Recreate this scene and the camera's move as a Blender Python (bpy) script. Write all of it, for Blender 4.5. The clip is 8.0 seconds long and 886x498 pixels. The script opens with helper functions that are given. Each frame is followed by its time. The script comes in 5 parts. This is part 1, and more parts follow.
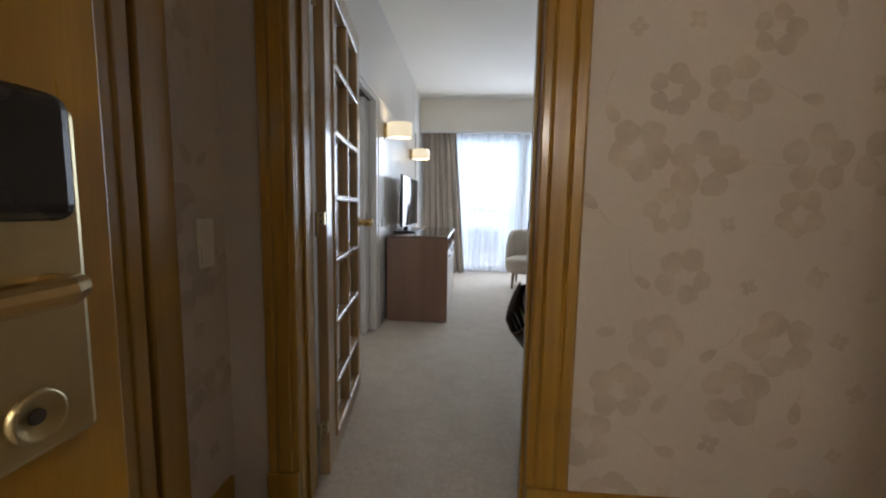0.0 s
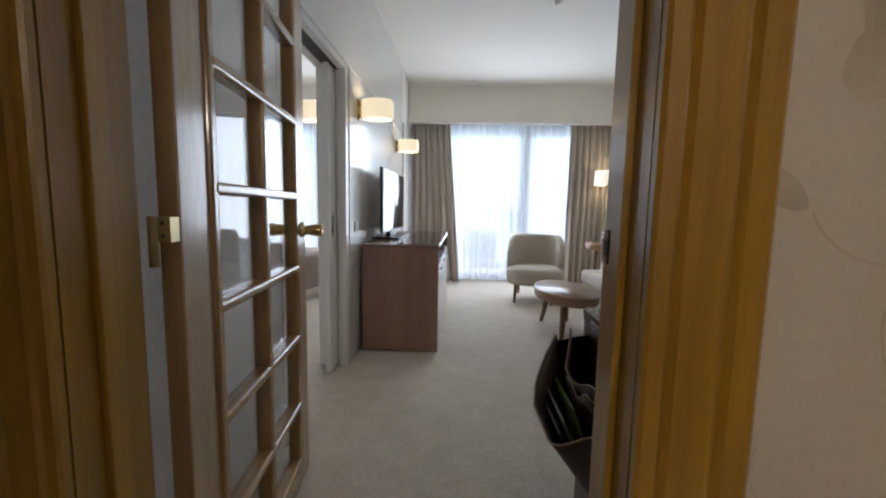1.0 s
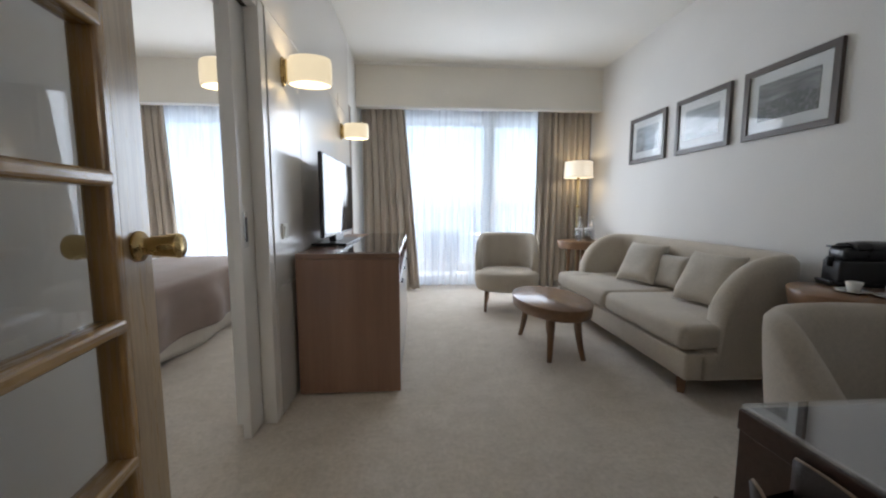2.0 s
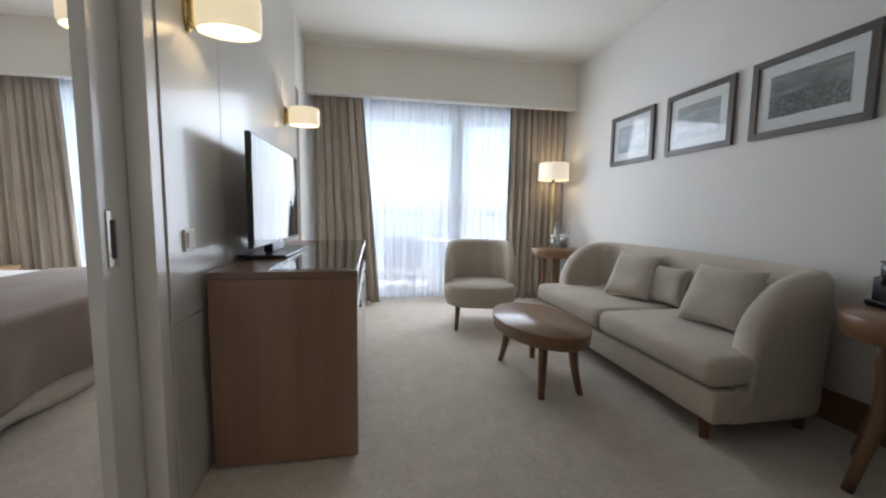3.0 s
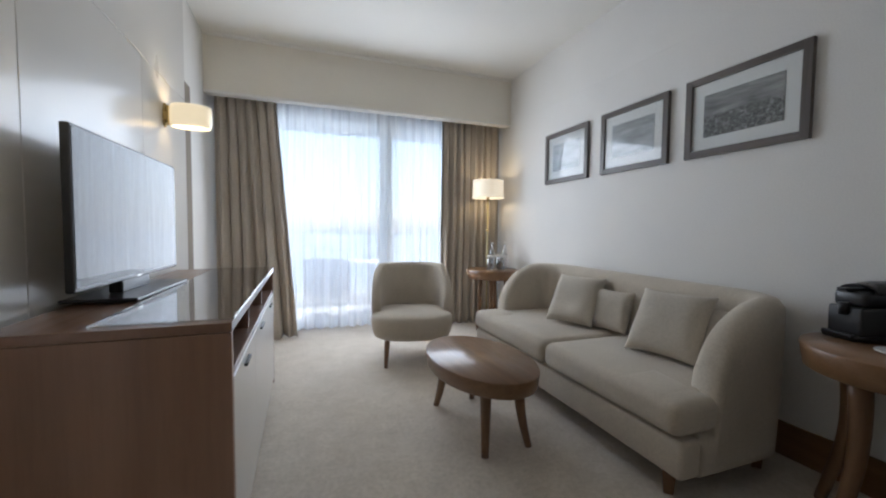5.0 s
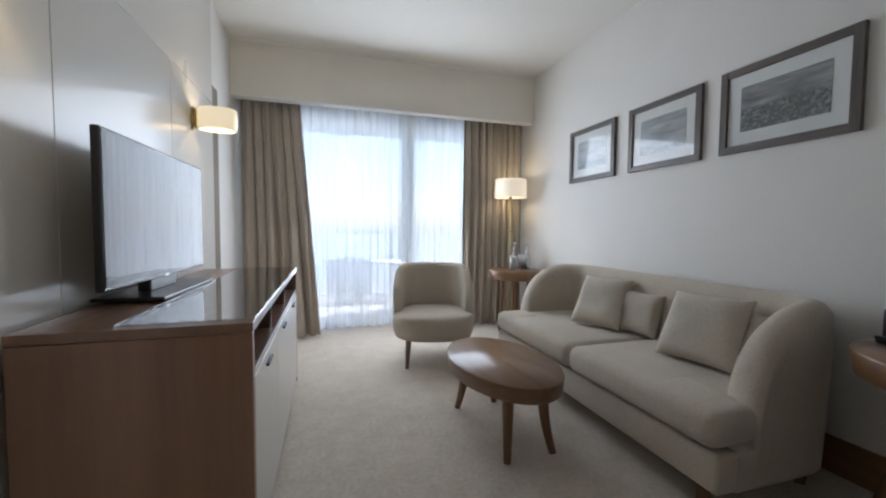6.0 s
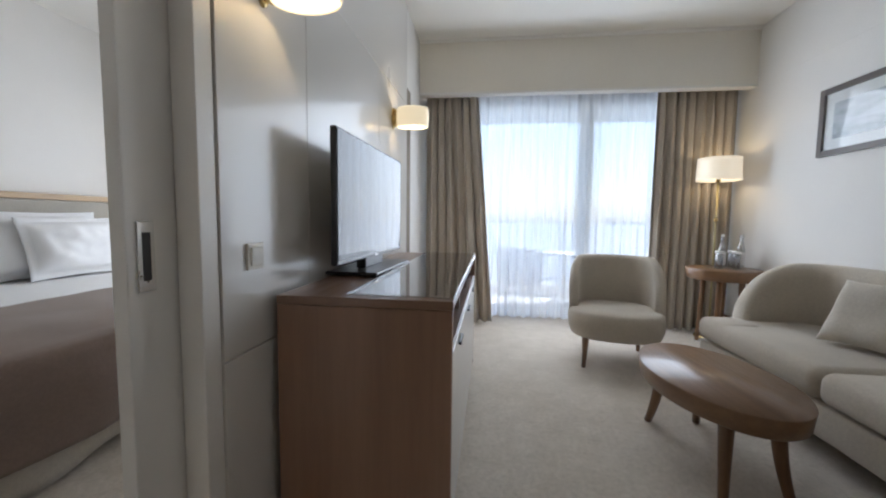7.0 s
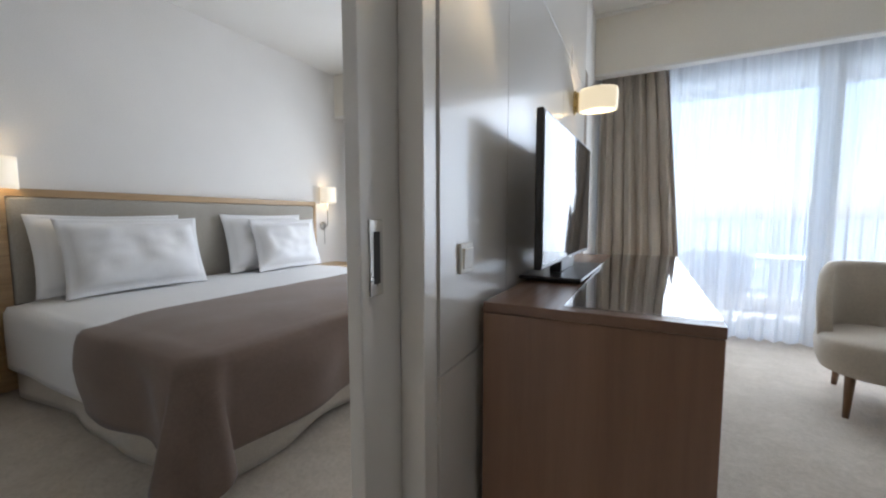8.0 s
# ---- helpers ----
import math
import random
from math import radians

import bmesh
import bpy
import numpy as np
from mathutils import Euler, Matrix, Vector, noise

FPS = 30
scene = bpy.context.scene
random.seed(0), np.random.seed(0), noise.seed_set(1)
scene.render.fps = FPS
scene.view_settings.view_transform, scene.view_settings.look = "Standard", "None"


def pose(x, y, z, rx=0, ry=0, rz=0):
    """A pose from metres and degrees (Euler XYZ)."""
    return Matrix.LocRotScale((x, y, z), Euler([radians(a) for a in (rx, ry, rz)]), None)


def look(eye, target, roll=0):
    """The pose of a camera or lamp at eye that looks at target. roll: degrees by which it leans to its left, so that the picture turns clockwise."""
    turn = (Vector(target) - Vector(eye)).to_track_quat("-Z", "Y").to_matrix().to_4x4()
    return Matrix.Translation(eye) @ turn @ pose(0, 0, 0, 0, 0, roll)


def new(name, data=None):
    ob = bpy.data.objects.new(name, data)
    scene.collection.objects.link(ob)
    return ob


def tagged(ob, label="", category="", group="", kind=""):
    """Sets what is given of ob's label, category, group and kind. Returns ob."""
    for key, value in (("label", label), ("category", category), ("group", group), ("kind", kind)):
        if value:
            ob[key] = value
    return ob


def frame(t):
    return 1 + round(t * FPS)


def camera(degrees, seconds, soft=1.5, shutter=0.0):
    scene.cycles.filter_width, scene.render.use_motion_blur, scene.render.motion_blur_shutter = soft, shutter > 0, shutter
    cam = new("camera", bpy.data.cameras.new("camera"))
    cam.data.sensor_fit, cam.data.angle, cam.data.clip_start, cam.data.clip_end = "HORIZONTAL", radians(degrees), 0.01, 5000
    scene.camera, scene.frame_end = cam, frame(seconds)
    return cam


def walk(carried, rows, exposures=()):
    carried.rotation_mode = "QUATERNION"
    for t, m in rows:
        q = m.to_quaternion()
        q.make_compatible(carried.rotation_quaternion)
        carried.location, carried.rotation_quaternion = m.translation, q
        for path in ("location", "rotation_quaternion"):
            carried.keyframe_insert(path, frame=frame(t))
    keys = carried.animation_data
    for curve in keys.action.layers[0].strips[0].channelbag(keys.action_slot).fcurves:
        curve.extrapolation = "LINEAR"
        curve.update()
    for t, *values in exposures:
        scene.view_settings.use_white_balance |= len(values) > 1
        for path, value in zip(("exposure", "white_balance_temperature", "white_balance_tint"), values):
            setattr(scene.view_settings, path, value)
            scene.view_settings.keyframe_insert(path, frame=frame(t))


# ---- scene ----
cam = camera(97.8, 8.0, 2.1)
PATH = [
    (0, (-0.001, -0.003, 1.165), (-0.124, 1.982, 0.952), 1.0),
    (0.5, (-0.028, 0.38, 1.157), (-0.121, 2.368, 0.958), 1.3),
    (1, (-0.015, 0.792, 1.163), (-0.109, 2.779, 0.956), 1.1),
    (1.5, (-0.065, 1.16, 1.149), (-0.046, 3.148, 0.929), 0.4),
    (1.7, (-0.079, 1.295, 1.151), (-0.004, 3.282, 0.933), 0.1),
    (2.8, (-0.106, 1.969, 1.128), (0.189, 3.938, 0.932), 0.8),
    (3, (-0.119, 2.07, 1.138), (0.237, 4.029, 0.947), 0.8),
    (3.5, (-0.127, 2.267, 1.148), (0.376, 4.197, 0.99), 0.1),
    (4, (-0.05, 2.384, 1.155), (0.558, 4.285, 1.029), 0.1),
    (4.5, (0.001, 2.438, 1.17), (0.685, 4.314, 1.067), 0.6),
    (6, (0.036, 2.491, 1.17), (0.609, 4.405, 1.068), 0.5),
    (6.5, (0.011, 2.53, 1.165), (0.229, 4.513, 1.036), 0.7),
    (7, (-0.073, 2.569, 1.14), (-0.316, 4.549, 0.987), 0.7),
    (7.5, (-0.206, 2.637, 1.132), (-0.814, 4.536, 0.974), 0.3),
    (8, (-0.366, 2.711, 1.131), (-1.293, 4.476, 0.969), -0.1),
]
EXPOSURES = [(0.0, 2.78, 5650, 10), (0.6, 2.8, 5650, 10), (1.4, 2.74, 5800, 10), (3.0, 2.58, 5880, 10), (5.0, 2.56, 5800, 10), (7.0, 2.5, 5810, 10), (8.0, 2.62, 5720, 10)]
walk(cam, [(t, look(eye, target, roll)) for t, eye, target, roll in PATH], EXPOSURES)

# ---- light ----
world = bpy.data.worlds.new("daylight")
scene.world = world
world.use_nodes = True
_nt = world.node_tree
_nt.nodes.clear()
_sky = _nt.nodes.new("ShaderNodeTexSky")
_sky.sky_type, _sky.sun_disc = "NISHITA", False
_sky.sun_elevation, _sky.sun_rotation = radians(62), radians(20)
_sky.air_density, _sky.dust_density, _sky.ozone_density = 1.0, 2.0, 1.0
_bg = _nt.nodes.new("ShaderNodeBackground")
_bg.inputs["Strength"].default_value = 0.083
_wo = _nt.nodes.new("ShaderNodeOutputWorld")
_nt.links.new(_sky.outputs[0], _bg.inputs[0])
_nt.links.new(_bg.outputs[0], _wo.inputs[0])

sun = new("sun", bpy.data.lights.new("sun", "SUN"))
sun.data.energy, sun.data.angle, sun.data.color = 3.2, radians(0.6), (1.0, 0.95, 0.88)
sun.matrix_world = look((3.6, 9.9, 19.8), (0, 0, 0))


def bulb(name, place, watts, size=0.03, color=(1.0, 0.77, 0.46)):
    lamp = new(name, bpy.data.lights.new(name, "POINT"))
    lamp.data.energy, lamp.data.shadow_soft_size, lamp.data.color = watts, size, color
    lamp.location = place
    return lamp


def window_fill(name, x0, x1, y, z0, z1, watts, color):
    """An area lamp added inside a window to top up the sky, aimed into the room."""
    lamp = new(name, bpy.data.lights.new(name, "AREA"))
    lamp.data.shape, lamp.data.size, lamp.data.size_y = "RECTANGLE", x1 - x0, z1 - z0
    lamp.data.energy, lamp.data.color = watts, color
    lamp.matrix_world = look(((x0 + x1) / 2, y, (z0 + z1) / 2), ((x0 + x1) / 2, y - 1, (z0 + z1) / 2 - 0.2))


window_fill("sky_fill_living", -0.2, 1.58, 6.81, 0.65, 2.38, 6.0, (0.95, 0.975, 1.0))
window_fill("sky_fill_bedroom", -3.2, -1.4, 6.81, 0.5, 2.38, 5.8, (1.0, 0.98, 0.95))

HALL_W = 5.4

# ---- materials ----
def base_material(name):
    m = bpy.data.materials.new(name)
    m.use_nodes = True
    return m, m.node_tree, m.node_tree.nodes["Principled BSDF"]


def ramp(nt, fac, stops):
    r = nt.nodes.new("ShaderNodeValToRGB")
    el = r.color_ramp.elements
    while len(el) < len(stops):
        el.new(0.5)
    for e, (p, c) in zip(el, stops):
        e.position, e.color = p, (*c, 1)
    nt.links.new(fac, r.inputs[0])
    return r.outputs[0]


def shade(c, k):
    return tuple(min(1.0, v * k) for v in c)


def coords(nt, scale=(1, 1, 1), kind="Object"):
    tc = nt.nodes.new("ShaderNodeTexCoord")
    mp = nt.nodes.new("ShaderNodeMapping")
    mp.inputs["Scale"].default_value = scale
    nt.links.new(tc.outputs[kind], mp.inputs[0])
    return mp.outputs[0]


def noise_node(nt, vec, scale, detail=3.0, rough=0.55):
    n = nt.nodes.new("ShaderNodeTexNoise")
    n.inputs["Scale"].default_value, n.inputs["Detail"].default_value, n.inputs["Roughness"].default_value = scale, detail, rough
    nt.links.new(vec, n.inputs["Vector"])
    return n.outputs["Fac"]


def mix_rgb(nt, fac, a, b, mode="MIX"):
    x = nt.nodes.new("ShaderNodeMix")
    x.data_type, x.blend_type = "RGBA", mode
    for key, v in ((0, fac), (6, a), (7, b)):
        if isinstance(v, (int, float)):
            x.inputs[key].default_value = v
        elif isinstance(v, tuple):
            x.inputs[key].default_value = (*v, 1)
        else:
            nt.links.new(v, x.inputs[key])
    return x.outputs[2]


def bump(nt, bsdf, height, strength, dist):
    b = nt.nodes.new("ShaderNodeBump")
    b.inputs["Strength"].default_value, b.inputs["Distance"].default_value = strength, dist
    nt.links.new(height, b.inputs["Height"])
    nt.links.new(b.outputs[0], bsdf.inputs["Normal"])


def painted(name, color, rough=0.5, var=0.06, fine=60.0, coarse=2.5, relief=0.15, dist=0.001, metal=0.0, coat=0.0):
    """Paint, lacquer, plastic or metal: two scales of mottling and a fine relief."""
    m, nt, p = base_material(name)
    v = coords(nt)
    big, small = noise_node(nt, v, coarse, 4), noise_node(nt, v, fine, 3)
    c1 = ramp(nt, big, [(0.3, shade(color, 1 - var)), (0.7, shade(color, 1 + var))])
    c2 = ramp(nt, small, [(0.3, (0.94, 0.94, 0.94)), (0.7, (1, 1, 1))])
    nt.links.new(mix_rgb(nt, 1.0, c1, c2, "MULTIPLY"), p.inputs["Base Color"])
    rr = ramp(nt, big, [(0.3, (rough * 0.88,) * 3), (0.7, (min(1, rough * 1.12),) * 3)])
    nt.links.new(rr, p.inputs["Roughness"])
    p.inputs["Metallic"].default_value = metal
    p.inputs["Coat Weight"].default_value = coat
    p.inputs["Coat Roughness"].default_value = 0.08
    bump(nt, p, small, relief, dist)
    return m


def wood(name, dark, light, axis="z", rough=0.35, scale=1.0, coat=0.2, grain=1.0):
    """Veneer or solid timber with long fibres along one axis."""
    m, nt, p = base_material(name)
    long, wide = 0.7 * scale, 14.0 * scale
    s = {"x": (long, wide, wide), "y": (wide, long, wide), "z": (wide, wide, long)}[axis]
    info = nt.nodes.new("ShaderNodeObjectInfo")
    tc = nt.nodes.new("ShaderNodeTexCoord")
    add = nt.nodes.new("ShaderNodeVectorMath")
    add.operation = "ADD"
    nt.links.new(tc.outputs["Object"], add.inputs[0])
    nt.links.new(info.outputs["Random"], add.inputs[1])
    mp = nt.nodes.new("ShaderNodeMapping")
    mp.inputs["Scale"].default_value = s
    nt.links.new(add.outputs[0], mp.inputs[0])
    v = mp.outputs[0]
    a = noise_node(nt, v, 1.6, 6, 0.6)
    b = noise_node(nt, v, 9.0, 4, 0.7)
    c1 = ramp(nt, a, [(0.28, dark), (0.5, tuple((d + l) / 2 for d, l in zip(dark, light))), (0.74, light)])
    k = 1 - 0.22 * grain
    c2 = ramp(nt, b, [(0.35, (k, k, k)), (0.6, (1, 1, 1))])
    nt.links.new(mix_rgb(nt, 1.0, c1, c2, "MULTIPLY"), p.inputs["Base Color"])
    rr = ramp(nt, b, [(0.3, (min(1, rough * 1.25),) * 3), (0.7, (rough * 0.9,) * 3)])
    nt.links.new(rr, p.inputs["Roughness"])
    p.inputs["Coat Weight"].default_value, p.inputs["Coat Roughness"].default_value = coat, 0.12
    bump(nt, p, b, 0.12, 0.001)
    return m


def fabric(name, color, weave=900.0, var=0.1, relief=0.35, rough=0.95, sheen=0.25, mottle=0.88):
    m, nt, p = base_material(name)
    v = coords(nt)
    big = noise_node(nt, v, 3.0, 4)
    mid = noise_node(nt, v, 70.0, 5, 0.7)
    fine = noise_node(nt, v, weave, 2)
    c1 = ramp(nt, big, [(0.3, shade(color, 1 - var)), (0.7, shade(color, 1 + var))])
    c2 = ramp(nt, fine, [(0.3, (0.82, 0.82, 0.82)), (0.7, (1, 1, 1))])
    c3 = ramp(nt, mid, [(0.35, (mottle,) * 3), (0.65, (1, 1, 1))])
    nt.links.new(mix_rgb(nt, 1.0, mix_rgb(nt, 1.0, c1, c2, "MULTIPLY"), c3, "MULTIPLY"), p.inputs["Base Color"])
    p.inputs["Roughness"].default_value = rough
    p.inputs["Sheen Weight"].default_value = sheen
    p.inputs["Specular IOR Level"].default_value = 0.2
    bump(nt, p, fine, relief, 0.0015)
    return m


def carpet_material():
    m, nt, p = base_material("carpet_pile")
    v = coords(nt)
    big = noise_node(nt, v, 1.1, 5, 0.65)
    mid = noise_node(nt, v, 7.0, 5, 0.7)
    tuft = noise_node(nt, v, 42.0, 4, 0.75)
    fine = noise_node(nt, v, 260.0, 3, 0.8)
    c0 = ramp(nt, big, [(0.3, (0.73, 0.645, 0.535)), (0.7, (0.83, 0.745, 0.635))])
    c1 = mix_rgb(nt, 1.0, c0, ramp(nt, tuft, [(0.36, (0.84, 0.83, 0.81)), (0.6, (1, 1, 1))]), "MULTIPLY")
    c2 = ramp(nt, mid, [(0.35, (0.88, 0.87, 0.85)), (0.62, (1, 1, 1))])
    c3 = ramp(nt, fine, [(0.3, (0.8, 0.8, 0.8)), (0.65, (1, 1, 1))])
    nt.links.new(mix_rgb(nt, 1.0, mix_rgb(nt, 1.0, c1, c2, "MULTIPLY"), c3, "MULTIPLY"), p.inputs["Base Color"])
    p.inputs["Roughness"].default_value, p.inputs["Specular IOR Level"].default_value = 0.97, 0.1
    p.inputs["Sheen Weight"].default_value = 0.3
    bump(nt, p, fine, 0.8, 0.006)
    return m


def thin_glass(name, tint=(0.97, 0.98, 0.98), f0=0.04):
    """A flat pane: clear, with a mirror gloss that grows at a slant."""
    m, nt, p = base_material(name)
    out = nt.nodes["Material Output"]
    tr, gl, lw, pw, ml, mx = (nt.nodes.new(k) for k in ("ShaderNodeBsdfTransparent", "ShaderNodeBsdfGlossy", "ShaderNodeLayerWeight", "ShaderNodeMath", "ShaderNodeMath", "ShaderNodeMixShader"))
    tr.inputs[0].default_value = (*tint, 1)
    gl.inputs["Roughness"].default_value = 0.015
    lw.inputs["Blend"].default_value = 0.5
    pw.operation, pw.inputs[1].default_value = "POWER", 5.0
    ml.operation, ml.inputs[1].default_value, ml.inputs[2].default_value = "MULTIPLY_ADD", 1.0 - f0, f0
    nt.links.new(lw.outputs["Facing"], pw.inputs[0])
    nt.links.new(pw.outputs[0], ml.inputs[0])
    nt.links.new(ml.outputs[0], mx.inputs[0])
    nt.links.new(tr.outputs[0], mx.inputs[1])
    nt.links.new(gl.outputs[0], mx.inputs[2])
    nt.links.new(mx.outputs[0], out.inputs[0])
    return m


def sheer_material():
    """White voile: threads that scatter, gaps that let the view through."""
    m, nt, p = base_material("white_voile")
    out = nt.nodes["Material Output"]
    v = coords(nt)
    streak = noise_node(nt, coords(nt, (26, 26, 0.5)), 1.0, 4, 0.6)
    fac = ramp(nt, streak, [(0.3, (0.7,) * 3), (0.7, (0.9,) * 3)])
    df, tl, tr = (nt.nodes.new(k) for k in ("ShaderNodeBsdfDiffuse", "ShaderNodeBsdfTranslucent", "ShaderNodeBsdfTransparent"))
    df.inputs[0].default_value = (0.9, 0.9, 0.89, 1)
    tl.inputs[0].default_value = (0.9, 0.9, 0.9, 1)
    tr.inputs[0].default_value = (0.98, 0.99, 1.0, 1)
    m1, m2 = nt.nodes.new("ShaderNodeMixShader"), nt.nodes.new("ShaderNodeMixShader")
    m1.inputs[0].default_value = 0.85
    nt.links.new(df.outputs[0], m1.inputs[1])
    nt.links.new(tl.outputs[0], m1.inputs[2])
    nt.links.new(fac, m2.inputs[0])
    nt.links.new(tr.outputs[0], m2.inputs[1])
    nt.links.new(m1.outputs[0], m2.inputs[2])
    nt.links.new(m2.outputs[0], out.inputs[0])
    return m


def lampshade_material(name, color, strength):
    """Lit opal glass or cloth: it glows by the bulb within and passes some light."""
    m, nt, p = base_material(name)
    v = coords(nt)
    n = noise_node(nt, v, 14.0, 3)
    p.inputs["Base Color"].default_value = (0.85, 0.78, 0.64, 1)
    p.inputs["Roughness"].default_value = 0.4
    em = ramp(nt, n, [(0.3, shade(color, 0.9)), (0.7, color)])
    nt.links.new(em, p.inputs["Emission Color"])
    p.inputs["Emission Strength"].default_value = strength
    return m


def photo_material(name, seed, dark, light, horizon):
    """A black-and-white seascape print: sky bands over broken surf."""
    m, nt, p = base_material(name)
    tc = nt.nodes.new("ShaderNodeTexCoord")
    sep = nt.nodes.new("ShaderNodeSeparateXYZ")
    nt.links.new(tc.outputs["Generated"], sep.inputs[0])
    mp = nt.nodes.new("ShaderNodeMapping")
    mp.inputs["Scale"].default_value = (1, 1.6, 5.0)
    mp.inputs["Location"].default_value = (seed, seed * 2.3, seed)
    nt.links.new(tc.outputs["Generated"], mp.inputs[0])
    sky = noise_node(nt, mp.outputs[0], 1.6, 6, 0.55)
    mp2 = nt.nodes.new("ShaderNodeMapping")
    mp2.inputs["Scale"].default_value = (1, 16, 13.0)
    mp2.inputs["Location"].default_value = (seed, seed, seed * 1.7)
    nt.links.new(tc.outputs["Generated"], mp2.inputs[0])
    surf = noise_node(nt, mp2.outputs[0], 1.5, 6, 0.75)
    cs = ramp(nt, sky, [(0.3, dark), (0.75, light)])
    cw = ramp(nt, surf, [(0.38, shade(dark, 0.6)), (0.5, dark), (0.64, light)])
    wob = nt.nodes.new("ShaderNodeMath")
    wob.operation, wob.inputs[1].default_value = "MULTIPLY_ADD", 0.22
    nt.links.new(sky, wob.inputs[0])
    nt.links.new(sep.outputs["Z"], wob.inputs[2])
    f = ramp(nt, wob.outputs[0], [(horizon + 0.08, (0, 0, 0)), (horizon + 0.16, (1, 1, 1))])
    nt.links.new(mix_rgb(nt, f, cw, cs), p.inputs["Base Color"])
    p.inputs["Roughness"].default_value = 0.35
    p.inputs["Coat Weight"].default_value = 0.5
    return m


M_WALL = painted("wall_paint", (0.82, 0.80, 0.765), 0.75, 0.025, 120, 1.5, 0.2, 0.0008)
M_CEIL = painted("ceiling_paint", (0.86, 0.84, 0.79), 0.85, 0.02, 150, 1.2, 0.15, 0.0008)
# Bulkhead colour, warmed to cream for the lamplight that falls on it.
M_LAMPTINT = painted("lamp_tinted_paint", (0.86, 0.815, 0.725), 0.75, 0.025, 120, 1.5, 0.2, 0.0008)
M_PANEL = painted("beige_lacquer_panel", (0.68, 0.655, 0.615), 0.3, 0.015, 500, 0.8, 0.02, 0.0006, coat=0.3)
M_WHITE = painted("white_lacquer", (0.84, 0.81, 0.76), 0.32, 0.02, 400, 1.2, 0.06, 0.0006, coat=0.3)
M_CARPET = carpet_material()
M_PINE_Z = wood("honey_pine_upright", (0.30, 0.158, 0.010), (0.42, 0.24, 0.025), "z", 0.3, 0.9, 0.5, 0.55)
M_PINE_X = wood("honey_pine_cross", (0.30, 0.158, 0.010), (0.42, 0.24, 0.025), "x", 0.3, 0.9, 0.5, 0.55)
M_PINE_Y = wood("honey_pine_level", (0.30, 0.158, 0.010), (0.42, 0.24, 0.025), "y", 0.3, 0.9, 0.5, 0.55)
M_OAK = wood("light_oak_leaf", (0.34, 0.235, 0.125), (0.48, 0.35, 0.2), "z", 0.28, 0.9, 0.5)
M_WALNUT_Z = wood("walnut_veneer_upright", (0.22, 0.122, 0.077), (0.285, 0.166, 0.108), "z", 0.34, 0.35, 0.3, 0.35)
M_WALNUT_Y = wood("walnut_veneer_level", (0.19, 0.108, 0.07), (0.25, 0.148, 0.098), "y", 0.3, 0.35, 0.35, 0.35)
M_TEAK_Y = wood("table_top_wood", (0.175, 0.088, 0.036), (0.245, 0.128, 0.054), "y", 0.36, 1.2, 0.4, 0.4)
M_TEAK_Z = wood("table_leg_wood", (0.15, 0.075, 0.033), (0.21, 0.107, 0.046), "z", 0.34, 1.2, 0.3, 0.4)
M_WENGE = wood("dark_wenge", (0.055, 0.028, 0.02), (0.105, 0.055, 0.038), "x", 0.35, 0.8, 0.2)
M_FRAME = wood("grey_brown_frame", (0.085, 0.07, 0.062), (0.15, 0.125, 0.112), "y", 0.4, 1.5, 0.1)
M_FRAME_Z = wood("grey_brown_frame_upright", (0.085, 0.07, 0.062), (0.15, 0.125, 0.112), "z", 0.4, 1.5, 0.1)
M_STRIP = wood("taupe_reflection", (0.2, 0.16, 0.12), (0.28, 0.23, 0.175), "z", 0.5, 0.6, 0.1, 0.4)
M_HEAD = wood("oak_headboard", (0.40, 0.255, 0.12), (0.55, 0.38, 0.2), "y", 0.4, 0.9, 0.2)
M_SOFA = fabric("taupe_upholstery", (0.60, 0.53, 0.43), 700, 0.07, 0.3)
M_PILLOW = fabric("linen_cushion", (0.64, 0.58, 0.49), 420, 0.09, 0.5)
M_CURTAIN = fabric("taupe_curtain", (0.57, 0.505, 0.42), 600, 0.08, 0.3)
M_SHEER = sheer_material()
M_SHEET = fabric("white_bed_linen", (0.9, 0.9, 0.9), 1200, 0.012, 0.12, 0.9, 0.1, 0.975)
M_THROW = fabric("brown_bed_throw", (0.245, 0.18, 0.145), 800, 0.08, 0.35)
M_SKIRT = fabric("cream_bed_skirt", (0.68, 0.62, 0.53), 800, 0.05, 0.3)
M_HEADFAB = fabric("grey_headboard_cloth", (0.46, 0.43, 0.37), 600, 0.06, 0.3)
M_BRASS = painted("brushed_brass", (0.62, 0.47, 0.22), 0.26, 0.08, 80, 6, 0.08, 0.0004, metal=1.0)
M_OLDBRASS = painted("aged_brass", (0.2, 0.14, 0.055), 0.4, 0.15, 80, 8, 0.1, 0.0004, metal=1.0)
M_PLATE = painted("champagne_lock_plate", (0.50, 0.43, 0.24), 0.36, 0.06, 90, 6, 0.06, 0.0004, metal=1.0)
M_STEEL = painted("satin_steel", (0.62, 0.61, 0.58), 0.3, 0.06, 90, 6, 0.06, 0.0004, metal=1.0)
M_BLACK = painted("black_plastic", (0.016, 0.016, 0.018), 0.3, 0.2, 90, 6, 0.06, 0.0005)
M_BLACKSATIN = painted("black_satin", (0.03, 0.03, 0.033), 0.5, 0.2, 120, 6, 0.15, 0.0005)
M_SCREEN = painted("dark_screen_glass", (0.012, 0.013, 0.016), 0.04, 0.1, 10, 2, 0.0, 0.0001)
M_SCREEN.node_tree.nodes["Principled BSDF"].inputs["Specular IOR Level"].default_value = 0.2
